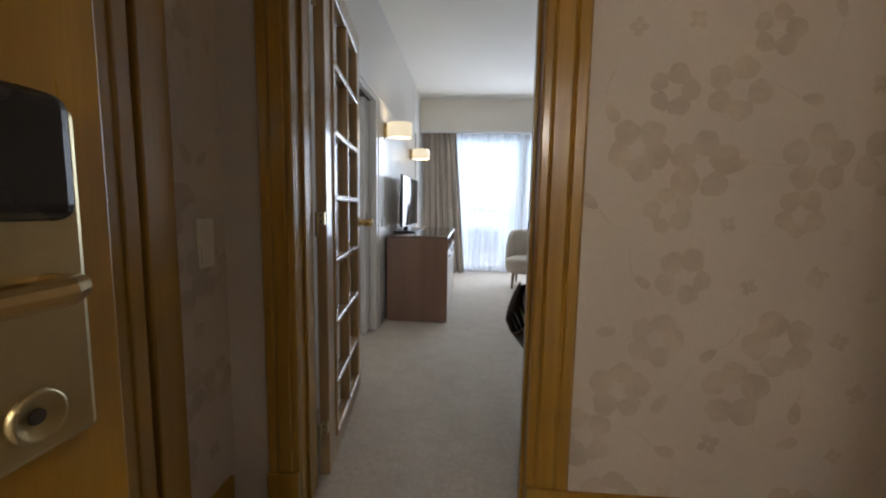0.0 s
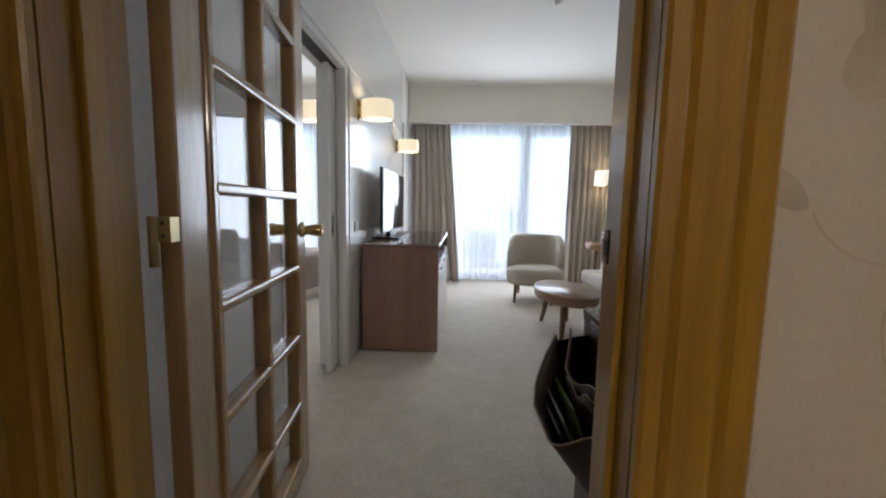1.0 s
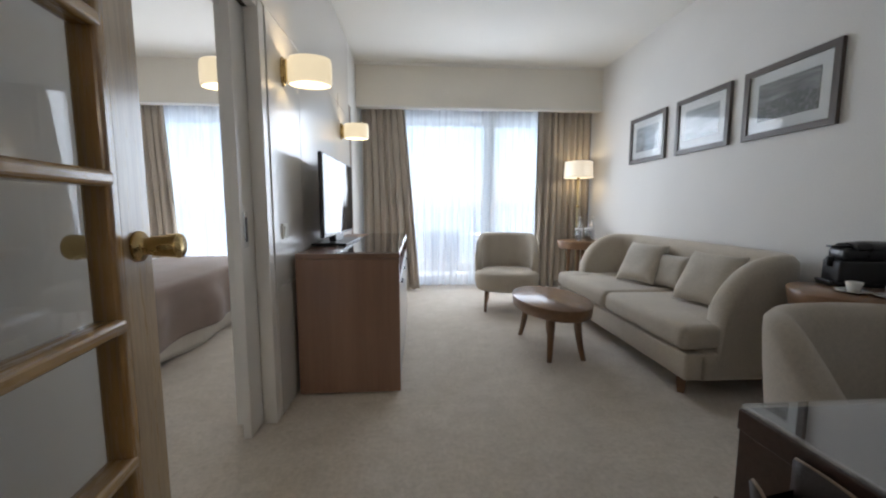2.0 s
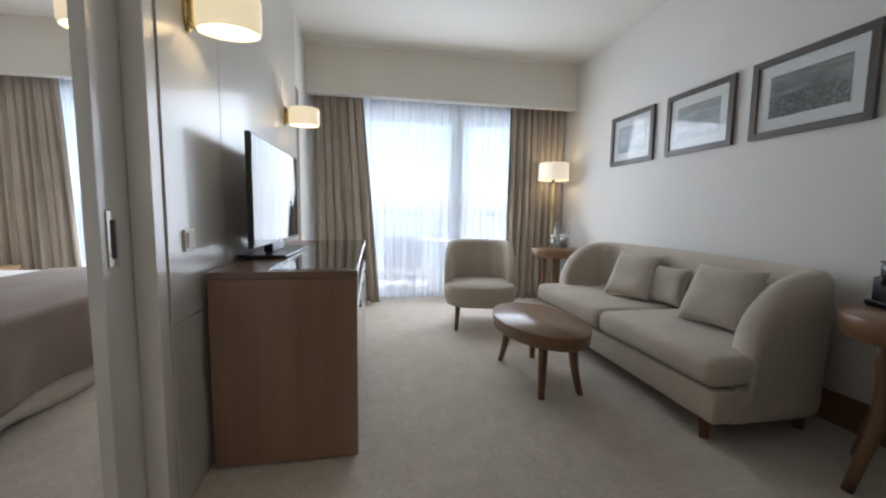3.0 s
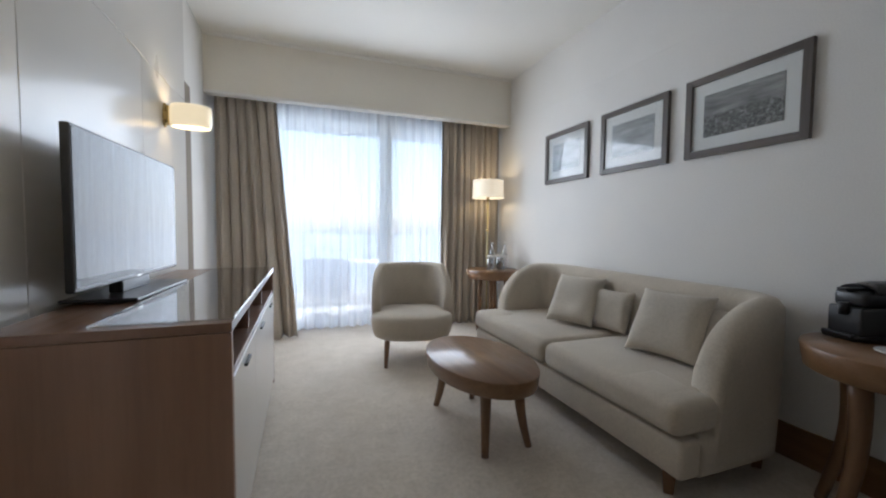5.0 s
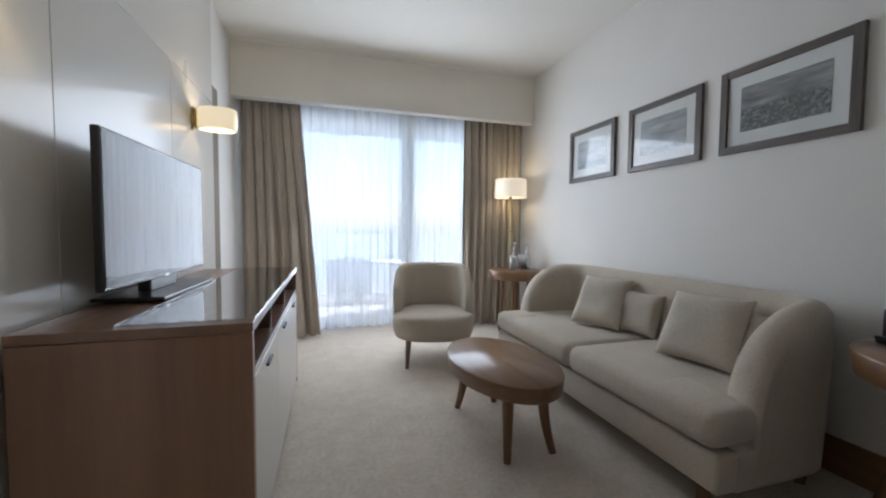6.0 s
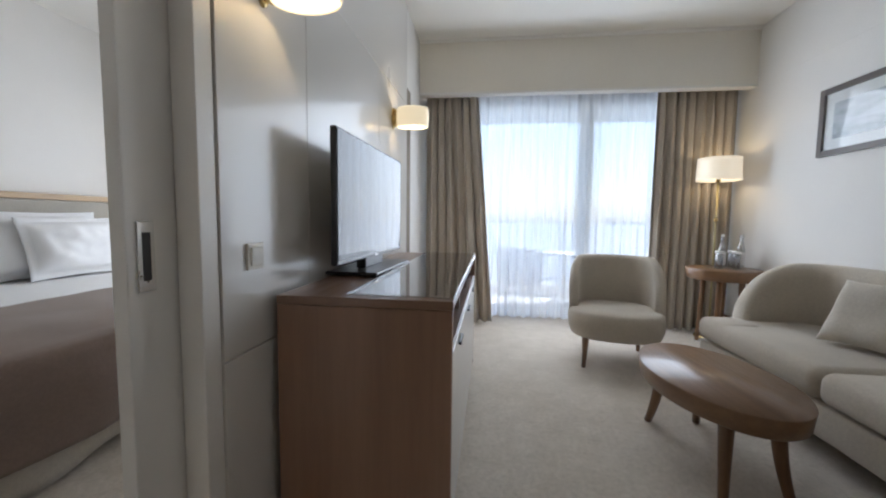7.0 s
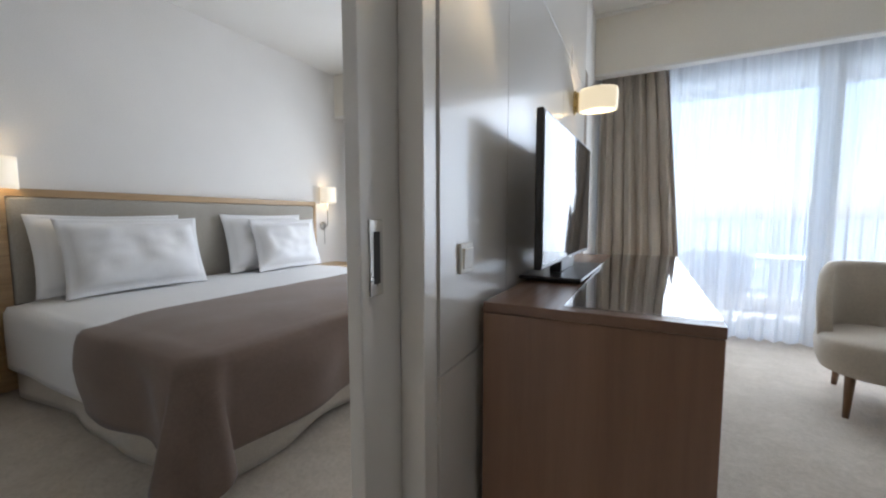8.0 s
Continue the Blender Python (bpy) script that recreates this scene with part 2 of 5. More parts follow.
M_SWITCH = painted("ivory_switch_plastic", (0.80, 0.78, 0.72), 0.35, 0.03, 60, 8, 0.04, 0.0003)
M_LEATHER = painted("dark_brown_leather", (0.04, 0.026, 0.021), 0.5, 0.25, 160, 7, 0.5, 0.0012)
M_STITCH = painted("pale_leather_edge", (0.36, 0.27, 0.2), 0.6, 0.12, 200, 9, 0.3, 0.0006)
M_GLASS = thin_glass("clear_pane")
M_TABLEGLASS = thin_glass("table_glass", (0.97, 0.98, 0.98), 0.27)
M_BOTTLE = thin_glass("bottle_glass", (0.9, 0.93, 0.94), 0.34)
M_CHINA = painted("white_china", (0.8, 0.79, 0.76), 0.15, 0.02, 40, 6, 0.02, 0.0003, coat=0.5)
M_CREAM = painted("cream_ceramic", (0.72, 0.66, 0.5), 0.25, 0.03, 40, 6, 0.03, 0.0004, coat=0.4)
M_PAPER = painted("mat_board", (0.88, 0.87, 0.86), 0.8, 0.02, 140, 4, 0.1, 0.0004)
M_ALU = painted("white_window_frame", (0.78, 0.78, 0.77), 0.4, 0.03, 60, 4, 0.05, 0.0004)
M_BALCONY = painted("balcony_tile", (0.55, 0.535, 0.51), 0.7, 0.08, 30, 2, 0.2, 0.001)
M_RENDER = painted("white_render", (0.82, 0.81, 0.79), 0.85, 0.05, 70, 2, 0.35, 0.002)
M_RAIL = painted("grey_rail_paint", (0.18, 0.185, 0.19), 0.45, 0.05, 60, 4, 0.05, 0.0005)
M_RATTAN = painted("grey_wicker", (0.16, 0.165, 0.17), 0.7, 0.2, 90, 20, 0.6, 0.003)
M_SEA = painted("hazy_sea", (0.11, 0.15, 0.2), 0.5, 0.1, 0.02, 0.004, 0.1, 0.1)
M_OPAL = lampshade_material("lit_opal_glass", (1.0, 0.78, 0.46), 0.115)
M_SHADE = lampshade_material("lit_cloth_shade", (1.0, 0.80, 0.55), 0.095)
M_GREEN = painted("green_magazine", (0.22, 0.33, 0.07), 0.35, 0.15, 20, 4, 0.02, 0.0004)
M_GREY = painted("grey_magazine", (0.3, 0.31, 0.3), 0.35, 0.15, 20, 4, 0.02, 0.0004)
# Dark tone of screws and track, and of the shade inside holes.
M_DARK = painted("dark_fitting_and_hole_shade", (0.07, 0.06, 0.05), 0.8, 0.1, 40, 4, 0.1, 0.0005)


# ---- building tools ----
def thing(name, place=(0, 0, 0), label="", category="", group="", kind="", turn=0):
    ob = new(name)
    ob.empty_display_size = 0.1
    ob.matrix_world = pose(*place, 0, 0, turn)
    return tagged(ob, label, category, group, kind)


def part(name, bm, material, parent=None, label="", smooth=False):
    """Links a bmesh, given in the thing's own axes, as one mesh object."""
    bmesh.ops.recalc_face_normals(bm, faces=bm.faces)
    me = bpy.data.meshes.new(name)
    bm.to_mesh(me)
    bm.free()
    me.materials.append(material)
    if smooth:
        for f in me.polygons:
            f.use_smooth = True
    ob = new(name, me)
    ob.parent = parent
    return tagged(ob, label)


def solid(name, bm, material, label, category, kind="", group="", smooth=False):
    ob = part(name, bm, material, None, "", smooth)
    return tagged(ob, label, category, group, kind)


def box(x0, x1, y0, y1, z0, z1, bevel=0.0, seg=2, bm=None):
    own = bmesh.new()
    bmesh.ops.create_cube(own, size=1.0)
    for v in own.verts:
        v.co = Vector(((x0 + x1) / 2 + v.co.x * (x1 - x0), (y0 + y1) / 2 + v.co.y * (y1 - y0), (z0 + z1) / 2 + v.co.z * (z1 - z0)))
    if bevel:
        bmesh.ops.bevel(own, geom=own.edges[:], offset=bevel, segments=seg, affect="EDGES", profile=0.5)
    return own if bm is None else join(bm, own)


def join(bm, other):
    me = bpy.data.meshes.new("tmp")
    other.to_mesh(me)
    other.free()
    bm.from_mesh(me)
    bpy.data.meshes.remove(me)
    return bm


def lathe(profile, n=32, place=(0, 0, 0), sx=1.0, sy=1.0, closed=True):
    """Turns (radius, height) pairs round z."""
    bm = bmesh.new()
    rings = []
    for r, z in profile:
        rings.append([bm.verts.new((place[0] + sx * r * math.cos(2 * math.pi * i / n), place[1] + sy * r * math.sin(2 * math.pi * i / n), place[2] + z)) for i in range(n)])
    for a, b in zip(rings, rings[1:]):
        for i in range(n):
            bm.faces.new((a[i], a[(i + 1) % n], b[(i + 1) % n], b[i]))
    if closed:
        for ring in (rings[0], rings[-1]):
            try:
                bm.faces.new(ring)
            except ValueError:
                pass
    return bm


def tube(points, radii, n=12, squash=1.0):
    """A round bar through points, with one radius a point."""
    bm = bmesh.new()
    pts = [Vector(p) for p in points]
    if isinstance(radii, (int, float)):
        radii = [radii] * len(pts)
    rings = []
    ref = Vector((0, 0, 1))
    d0 = (pts[-1] - pts[0]).normalized()
    if abs(d0.z) > 0.8:
        ref = Vector((1, 0, 0))
    for i, p in enumerate(pts):
        d = (pts[min(i + 1, len(pts) - 1)] - pts[max(i - 1, 0)]).normalized()
        u = d.cross(ref).normalized()
        w = u.cross(d).normalized()
        rings.append([bm.verts.new(p + radii[i] * (math.cos(2 * math.pi * k / n) * u + squash * math.sin(2 * math.pi * k / n) * w)) for k in range(n)])
    for a, b in zip(rings, rings[1:]):
        for i in range(n):
            bm.faces.new((a[i], a[(i + 1) % n], b[(i + 1) % n], b[i]))
    bm.faces.new(rings[0])
    bm.faces.new(rings[-1])
    return bm


def sheet(f, nu, nv, thick=0.0, wrap=False):
    """A surface f(u, v) over the unit square, with thickness if asked."""
    bm = bmesh.new()
    grid = [[bm.verts.new(f(i / nu, j / nv)) for j in range(nv + 1)] for i in range(nu + 1)]
    for i in range(nu):
        for j in range(nv):
            bm.faces.new((grid[i][j], grid[i + 1][j], grid[i + 1][j + 1], grid[i][j + 1]))
    if wrap:
        bmesh.ops.remove_doubles(bm, verts=bm.verts, dist=1e-5)
    if thick:
        bmesh.ops.recalc_face_normals(bm, faces=bm.faces)
        bmesh.ops.solidify(bm, geom=bm.faces[:], thickness=thick)
    return bm


def cushion(w, h, d, puff=0.55, n=20, seam=0.012, wobble=0.006, seed=0.0):
    """A stuffed cushion: width x, height z, depth y at its middle, thin at its seams, pulled corners."""
    bm = bmesh.new()
    for side in (-1, 1):
        grid = []
        for i in range(n + 1):
            row = []
            for j in range(n + 1):
                u, v = 2 * i / n - 1, 2 * j / n - 1
                k = max(0.0, (1 - u ** 4) * (1 - v ** 4)) ** puff
                pinch = 1 - 0.07 * (1 - u * u) * v * v, 1 - 0.07 * (1 - v * v) * u * u
                x, z = u * w / 2 * pinch[1], v * h / 2 * pinch[0]
                y = side * (seam / 2 + k * (d - seam) / 2)
                y += k * wobble * noise.noise((x * 7 + seed, side * 3.1, z * 7))
                row.append(bm.verts.new((x, y, z)))
            grid.append(row)
        for i in range(n):
            for j in range(n):
                bm.faces.new((grid[i][j], grid[i + 1][j], grid[i + 1][j + 1], grid[i][j + 1]))
    edge = [e for e in bm.edges if e.is_boundary]
    bmesh.ops.bridge_loops(bm, edges=edge)
    return bm


def moved(bm, m):
    bmesh.ops.transform(bm, matrix=m, verts=bm.verts)
    return bm


def block(x0, x1, y0, y1, z0, z1, r=0.04, seg=4):
    return box(x0, x1, y0, y1, z0, z1, r, seg)


# ---- the setting ----
CEIL, LEFT, RIGHT, BED_FACE = 2.973, -0.84, 2.40, -1.03
DOOR_Y0, DOOR_Y1, DOOR_L, DOOR_R, DOOR_TOP = 1.32, 1.465, -0.60, 0.23, 2.17
PELMET_Y, PELMET_Z, WIN_Y = 6.66, 2.44, 7.15
SLIDE_0, SLIDE_1, SLIDE_TOP = 2.55, 3.515, 2.10


def structure(name, bm, material, label, category, parent=None):
    return tagged(part(name, bm, material, parent), label, category, "", "structure")


structure("floor", box(-4.3, 2.55, -2.2, 7.3, -0.12, 0.0), M_CARPET, "beige cut-pile carpet, lightly trodden", "carpet floor")
structure("ceiling", box(-4.3, 2.55, 1.465, 7.3, CEIL, CEIL + 0.15), M_CEIL, "smooth white painted ceiling", "ceiling")
structure("hall_ceiling", box(-1.1, 2.55, -2.2, 1.465, 2.45, 2.6), M_CEIL, "lower white ceiling of the hall", "ceiling")
structure("wall_east", box(RIGHT, RIGHT + 0.15, 1.465, 7.3, 0, CEIL), M_WALL, "pale painted living room wall", "wall")
structure("picture_rail", box(RIGHT - 0.0022, RIGHT, 1.6, PELMET_Y, 2.435, 2.45, 0.0008), M_WALL, "thin painted ledge running along the wall", "trim")
# partition with the pocket of the sliding door
bm = box(BED_FACE, LEFT, 1.465, SLIDE_0, 0, CEIL)
box(BED_FACE, LEFT, SLIDE_0, SLIDE_1, SLIDE_TOP, CEIL, bm=bm)
box(-0.885, LEFT, SLIDE_1, 7.3, 0, CEIL, bm=bm)
box(BED_FACE, -0.965, SLIDE_1, 7.3, 0, CEIL, bm=bm)
structure("wall_partition", bm, M_WALL, "pale painted partition between bedroom and living room", "wall")
# wall with the glazed door
wall = structure("wall_door", box(-1.0, DOOR_L - 0.03, DOOR_Y0, DOOR_Y1, 0, CEIL), M_WALL, "wall between the papered hall and the living room", "wall")
structure("wall_door_side", box(DOOR_R + 0.03, 2.55, DOOR_Y0, DOOR_Y1, 0, CEIL), M_WALL, "wall beside the doorway, papered towards the hall", "wall")
structure("wall_door_head", box(DOOR_L - 0.03, DOOR_R + 0.03, DOOR_Y0, DOOR_Y1, DOOR_TOP + 0.03, CEIL), M_WALL, "wall above the doorway", "wall")

M_WPAPER = painted("beige_wallpaper", (0.62, 0.56, 0.50), 0.6, 0.04, 90, 2.0, 0.3, 0.0008)
M_WPRINT = painted("wallpaper_flower_print", (0.545, 0.475, 0.40), 0.55, 0.13, 60, 9.0, 0.3, 0.0008)
structure("wallpaper_front", box(DOOR_R + 0.03, 1.9, DOOR_Y0 - 0.004, DOOR_Y0, 0, 2.45), M_WPAPER, "beige wallpaper with faint brown flowers", "wallpaper")
structure("wallpaper_corner", box(-0.86, DOOR_L - 0.1, DOOR_Y0 - 0.004, DOOR_Y0, 0, 2.45), M_WPAPER, "narrow strip of beige wallpaper beside the door frame", "wallpaper")
structure("hall_wall_west", box(-1.0, -0.86, -2.2, DOOR_Y0, 0, 2.45), M_WPAPER, "beige papered hall wall with faint flowers", "wall")
structure("hall_wall_east", box(1.75, 1.9, -2.2, DOOR_Y0 - 0.004, 0, 2.45), M_WPAPER, "beige papered hall wall", "wall")
bm = box(-0.86, -0.42, -0.72, -0.6, 0, 2.45)
box(0.6, 1.75, -0.72, -0.6, 0, 2.45, bm=bm)
box(-0.42, 0.6, -0.72, -0.6, 2.12, 2.45, bm=bm)
structure("hall_wall_south", bm, M_WPAPER, "papered wall round the entrance", "wall")
structure("corridor_wall", box(-1.0, 1.9, -2.35, -2.2, 0, 2.6), M_WALL, "plain corridor wall outside the entrance", "wall")


def petal(bm, cx, cz, a, length, width, put, lift=0.0):
    n = 10
    vs = []
    for i in range(n):
        t = 2 * math.pi * i / n
        u = length * (0.5 - 0.5 * math.cos(t)) + 0.008
        w = width * 0.5 * math.sin(t) * (0.75 + 0.5 * (0.5 - 0.5 * math.cos(t)))
        vs.append(bm.verts.new(put(lift + 4e-6 * len(bm.faces), cx + u * math.cos(a) - w * math.sin(a), cz + u * math.sin(a) + w * math.cos(a))))
    bm.faces.new(vs)


def lobe(bm, cx, cz, r, a, put, lift, rnd):
    """A petal: a wide, slightly notched round patch."""
    n, squash, ph = 18, rnd.uniform(0.8, 1.0), rnd.uniform(0, 6.28)
    vs = []
    for i in range(n):
        t = 2 * math.pi * i / n
        k = r * (1 + 0.07 * math.sin(3 * t + ph) + 0.05 * math.sin(5 * t + 2 * ph))
        u, w = k * math.cos(t), squash * k * math.sin(t)
        vs.append(bm.verts.new(put(lift + 4e-6 * len(bm.faces), cx + u * math.cos(a) - w * math.sin(a), cz + u * math.sin(a) + w * math.cos(a))))
    bm.faces.new(vs)


def stem(bm, cx, cz, a, length, bend, put):
    """A thin curved stalk."""
    left, right = [], []
    for i in range(8):
        t = i / 7
        b = a + bend * t
        x, z = cx + length * t * math.cos(b), cz + length * t * math.sin(b)
        left.append(bm.verts.new(put(4e-6 * len(bm.faces), x - 0.0016 * math.sin(b), z + 0.0016 * math.cos(b))))
        right.append(bm.verts.new(put(4e-6 * len(bm.faces), x + 0.0016 * math.sin(b), z - 0.0016 * math.cos(b))))
    for i in range(7):
        bm.faces.new((left[i], left[i + 1], right[i + 1], right[i]))


def flower_print(put, spots, seed):
    rnd = random.Random(seed)
    bm = bmesh.new()
    for cx, cz, r, kind in spots:
        a0 = rnd.uniform(0, 6.28)
        if kind == 0:
            for k in range(5):
                a = a0 + k * 1.2566 + rnd.uniform(-0.12, 0.12)
                lobe(bm, cx + 0.6 * r * math.cos(a), cz + 0.6 * r * math.sin(a), r * rnd.uniform(0.34, 0.42), a + 1.57, put, 0.0, rnd)
        elif kind == 1:
            petal(bm, cx, cz, a0, r * 1.5, r * 0.8, put)
            stem(bm, cx, cz, a0 + 2.6, r * 2.2, rnd.uniform(-0.9, 0.9), put)
        else:
            for k in range(4):
                a = a0 + k * 1.5708
                lobe(bm, cx + 0.45 * r * math.cos(a), cz + 0.45 * r * math.sin(a), r * 0.36, a, put, 0.0, rnd)
    return bm


def flower_spots(u0, u1, seed, step=0.2):
    rnd = random.Random(seed)
    spots = []
    row = 0
    z = 0.14
    while z < 2.35:
        u = u0 + (0.02 if row % 2 else 0.11)
        while u < u1:
            kind = rnd.choice((0, 0, 1, 1, 2))
            size = {0: rnd.uniform(0.085, 0.125), 1: rnd.uniform(0.04, 0.055), 2: rnd.uniform(0.035, 0.05)}[kind]
            spots.append((u + rnd.uniform(-0.03, 0.03), z + rnd.uniform(-0.03, 0.03), size, kind))
            u += step
        z += 0.2
        row += 1
    return spots


structure("wallpaper_flowers_front", flower_print(lambda k, u, z: (u, DOOR_Y0 - 0.0046 - k, z), flower_spots(0.42, 1.7, 3), 4), M_WPRINT, "tone-on-tone brown flowers printed on wallpaper", "wallpaper print")
structure("wallpaper_flowers_side", flower_print(lambda k, u, z: (-0.8594 + k, u, z), flower_spots(0.99, 1.3, 7, 0.17), 8), M_WPRINT, "tone-on-tone brown flowers printed on wallpaper", "wallpaper print")
bm = box(DOOR_R + 0.148, 1.75, DOOR_Y0 - 0.018, DOOR_Y0 - 0.004, 0, 0.16, 0.004)
structure("baseboard_hall", bm, M_PINE_X, "varnished honey pine skirting board", "baseboard")
structure("baseboard_hall_side", box(-0.86, -0.845, 1.06, DOOR_Y0 - 0.03, 0, 0.16, 0.004), M_PINE_Y, "varnished honey pine skirting board", "baseboard")
structure("baseboard_east", box(RIGHT - 0.016, RIGHT, 1.52, 6.95, 0, 0.18, 0.004), M_TEAK_Y, "varnished brown wooden skirting board", "baseboard")


# moulded door surround
def casing_profile(width):
    return [(0, 0), (0, 0.012), (0.006, 0.016), (width * 0.18, 0.018), (width * 0.22, 0.013), (width * 0.28, 0.020), (width * 0.62, 0.024), (width * 0.68, 0.018), (width * 0.74, 0.027), (width * 0.94, 0.030), (width, 0.022), (width, 0)]


def casing(x_in, out, y_wall, facing, z1, width=0.115):
    """An upright moulded architrave; out is the side to which it widens."""
    bm = bmesh.new()
    rows = []
    for z in (0, z1):
        rows.append([bm.verts.new((x_in + out * u, y_wall + facing * d, z)) for u, d in casing_profile(width)])
    n = len(rows[0])
    for i in range(n):
        bm.faces.new((rows[0][i], rows[0][(i + 1) % n], rows[1][(i + 1) % n], rows[1][i]))
    bm.faces.new(rows[0])
    bm.faces.new(rows[1])
    return bm


surround = thing("door_frame_1", (0, 0, 0), "varnished honey pine door frame with moulded architraves", "door frame", kind="structure")
for nm, x, out in (("architrave", DOOR_L, -1), ("architrave", DOOR_R, 1)):
    part(nm, casing(x, out, DOOR_Y0 - 0.004, -1, DOOR_TOP + 0.1, 0.115 if out < 0 else 0.145), M_PINE_Z, surround)
    part(nm, casing(x + out * 0.01, out, DOOR_Y1, 1, DOOR_TOP + 0.1, 0.09), M_PINE_Z, surround)
part("architrave", box(DOOR_L - 0.115, DOOR_R + 0.145, DOOR_Y0 - 0.03, DOOR_Y0 - 0.004, DOOR_TOP + 0.1, DOOR_TOP + 0.21, 0.004), M_PINE_X, surround)
for x0, x1 in ((DOOR_L - 0.03, DOOR_L), (DOOR_R, DOOR_R + 0.03)):
    part("jamb", box(x0, x1, DOOR_Y0, DOOR_Y1, 0, DOOR_TOP + 0.03), M_PINE_Z, surround)
part("jamb_head", box(DOOR_L, DOOR_R, DOOR_Y0, DOOR_Y1, DOOR_TOP, DOOR_TOP + 0.03), M_PINE_X, surround)
part("stop", box(DOOR_L, DOOR_L + 0.012, DOOR_Y0 + 0.05, DOOR_Y1 - 0.055, 0, DOOR_TOP, 0.003), M_PINE_Z, surround)
part("stop", box(DOOR_R - 0.012, DOOR_R, DOOR_Y0 + 0.05, DOOR_Y1 - 0.055, 0, DOOR_TOP, 0.003), M_PINE_Z, surround)
for x, out in ((DOOR_L, -1), (DOOR_R, 1)):
    part("plinth_block", box(min(x, x + out * (0.118 if out < 0 else 0.148)), max(x, x + out * (0.118 if out < 0 else 0.148)), DOOR_Y0 - 0.037, DOOR_Y0 - 0.004, 0, 0.18, 0.004), M_PINE_Z, surround)

# side door of the hall, shut
side = thing("door_2", (0, 0, 0), "closed honey pine door in the papered hall wall", "door", kind="structure")
part("door_panel", box(-0.862, -0.85, 0.18, 0.9, 0.005, 2.1, 0.002), M_PINE_Z, side)
for y0, y1 in ((0.895, 0.945), (0.95, 1.055), (0.03, 0.18)):
    part("architrave", box(-0.858, -0.83 if y1 != 0.945 else -0.842, y0, y1, 0, 2.2, 0.006), M_PINE_Z, side)

# entrance door standing open along the hall
entry = thing("door_3", (0, 0, 0), "open varnished wooden entrance door with card lock", "door", kind="structure")
part("door_leaf", box(-0.385, -0.34, -0.58, 0.345, 0.006, 2.09, 0.003), M_PINE_Z, entry)
lock = part("lock_plate", box(-0.34, -0.328, 0.19, 0.308, 0.965, 1.24, 0.006), M_PLATE, entry, "champagne metal lock plate")
part("card_reader", box(-0.328, -0.306, 0.17, 0.288, 1.15, 1.245, 0.012, 3), M_BLACK, lock, "black card reader housing")
part("lever", tube([(-0.33, 0.275, 1.098), (-0.305, 0.275, 1.098), (-0.299, 0.262, 1.098), (-0.298, 0.14, 1.098)], [0.011, 0.011, 0.012, 0.010], 12), M_BRASS, lock, "brass lever handle")
part("keyhole_ring", moved(lathe([(0.0, 0.0005), (0.012, 0.0005), (0.017, 0.005), (0.02, 0.005), (0.021, 0.0)], 28, closed=False), pose(-0.328, 0.258, 1.0, 0, 90, 0)), M_PLATE, lock, "", True)
# No hole is cut: a raised dark disc gives the shade within.
part("keyhole_shade", moved(lathe([(0.0, 0.0), (0.0065, 0.0), (0.006, 0.0022), (0.0, 0.0024)], 20), pose(-0.328, 0.258, 1.0, 0, 90, 0)), M_DARK, lock)

# corridor light outside the open entrance: unseen, assumed from how the hall is lit
cl = thing("corridor_lamp", (0.1, -2.2, 2.0), "unseen corridor wall light assumed outside the entrance", "lamp")
part("wall_plate", moved(lathe([(0, 0), (0.07, 0), (0.07, 0.012), (0, 0.016)], 28), pose(0, 0, 0, -90, 0, 0)), M_BRASS, cl, "", True)
bulb("bulb", (0.1, -1.98, 2.0), HALL_W, 0.07, (1.0, 0.84, 0.64))

# unseen hall ceiling light, added to brighten and warm the west wall
hcl = thing("hall_fill_lamp", (0.85, 0.05, 2.45), "unseen hall ceiling light added to warm the papered walls", "lamp")
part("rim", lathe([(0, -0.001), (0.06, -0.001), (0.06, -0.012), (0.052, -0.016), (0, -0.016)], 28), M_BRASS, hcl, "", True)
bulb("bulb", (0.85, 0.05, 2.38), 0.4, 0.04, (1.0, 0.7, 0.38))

# hall switch
hall_switch = thing("light_switch", (-0.86, 1.205, 1.035), "ivory double rocker switch on the papered wall", "switch")
part("cover_plate", box(0.0, 0.009, -0.04, 0.04, -0.08, 0.08, 0.003), M_SWITCH, hall_switch)
for z in (0.037, -0.037):
    part("rocker", box(0.007, 0.014, -0.029, 0.029, z - 0.03, z + 0.03, 0.003), M_SWITCH, hall_switch)

# ---- glazed door leaf, standing open ----
LEAF_W, LEAF_H, LEAF_T = 0.868, 2.15, 0.042
leaf = thing("door_1", (-0.568, 1.528, 0.006), "open glazed oak door with small panes and brass fittings", "door", kind="structure", turn=7.0)
# along local y; the face towards the room is local +x
part("hinge_stile", box(-LEAF_T, 0, 0, 0.125, 0, LEAF_H, 0.003), M_OAK, leaf)
part("lock_stile", box(-LEAF_T, 0, LEAF_W - 0.125, LEAF_W, 0, LEAF_H, 0.003), M_OAK, leaf)
part("bottom_rail", box(-LEAF_T, 0, 0.125, LEAF_W - 0.125, 0, 0.105, 0.003), M_OAK, leaf)
part("top_rail", box(-LEAF_T, 0, 0.125, LEAF_W - 0.125, LEAF_H - 0.11, LEAF_H, 0.003), M_OAK, leaf)
ROW_Z = [0.072 + 0.2805 * k for k in range(8)]
M_BAR_Z = wood("glazing_bar_upright", (0.30, 0.175, 0.06), (0.44, 0.28, 0.115), "z", 0.25, 1.0, 0.6)
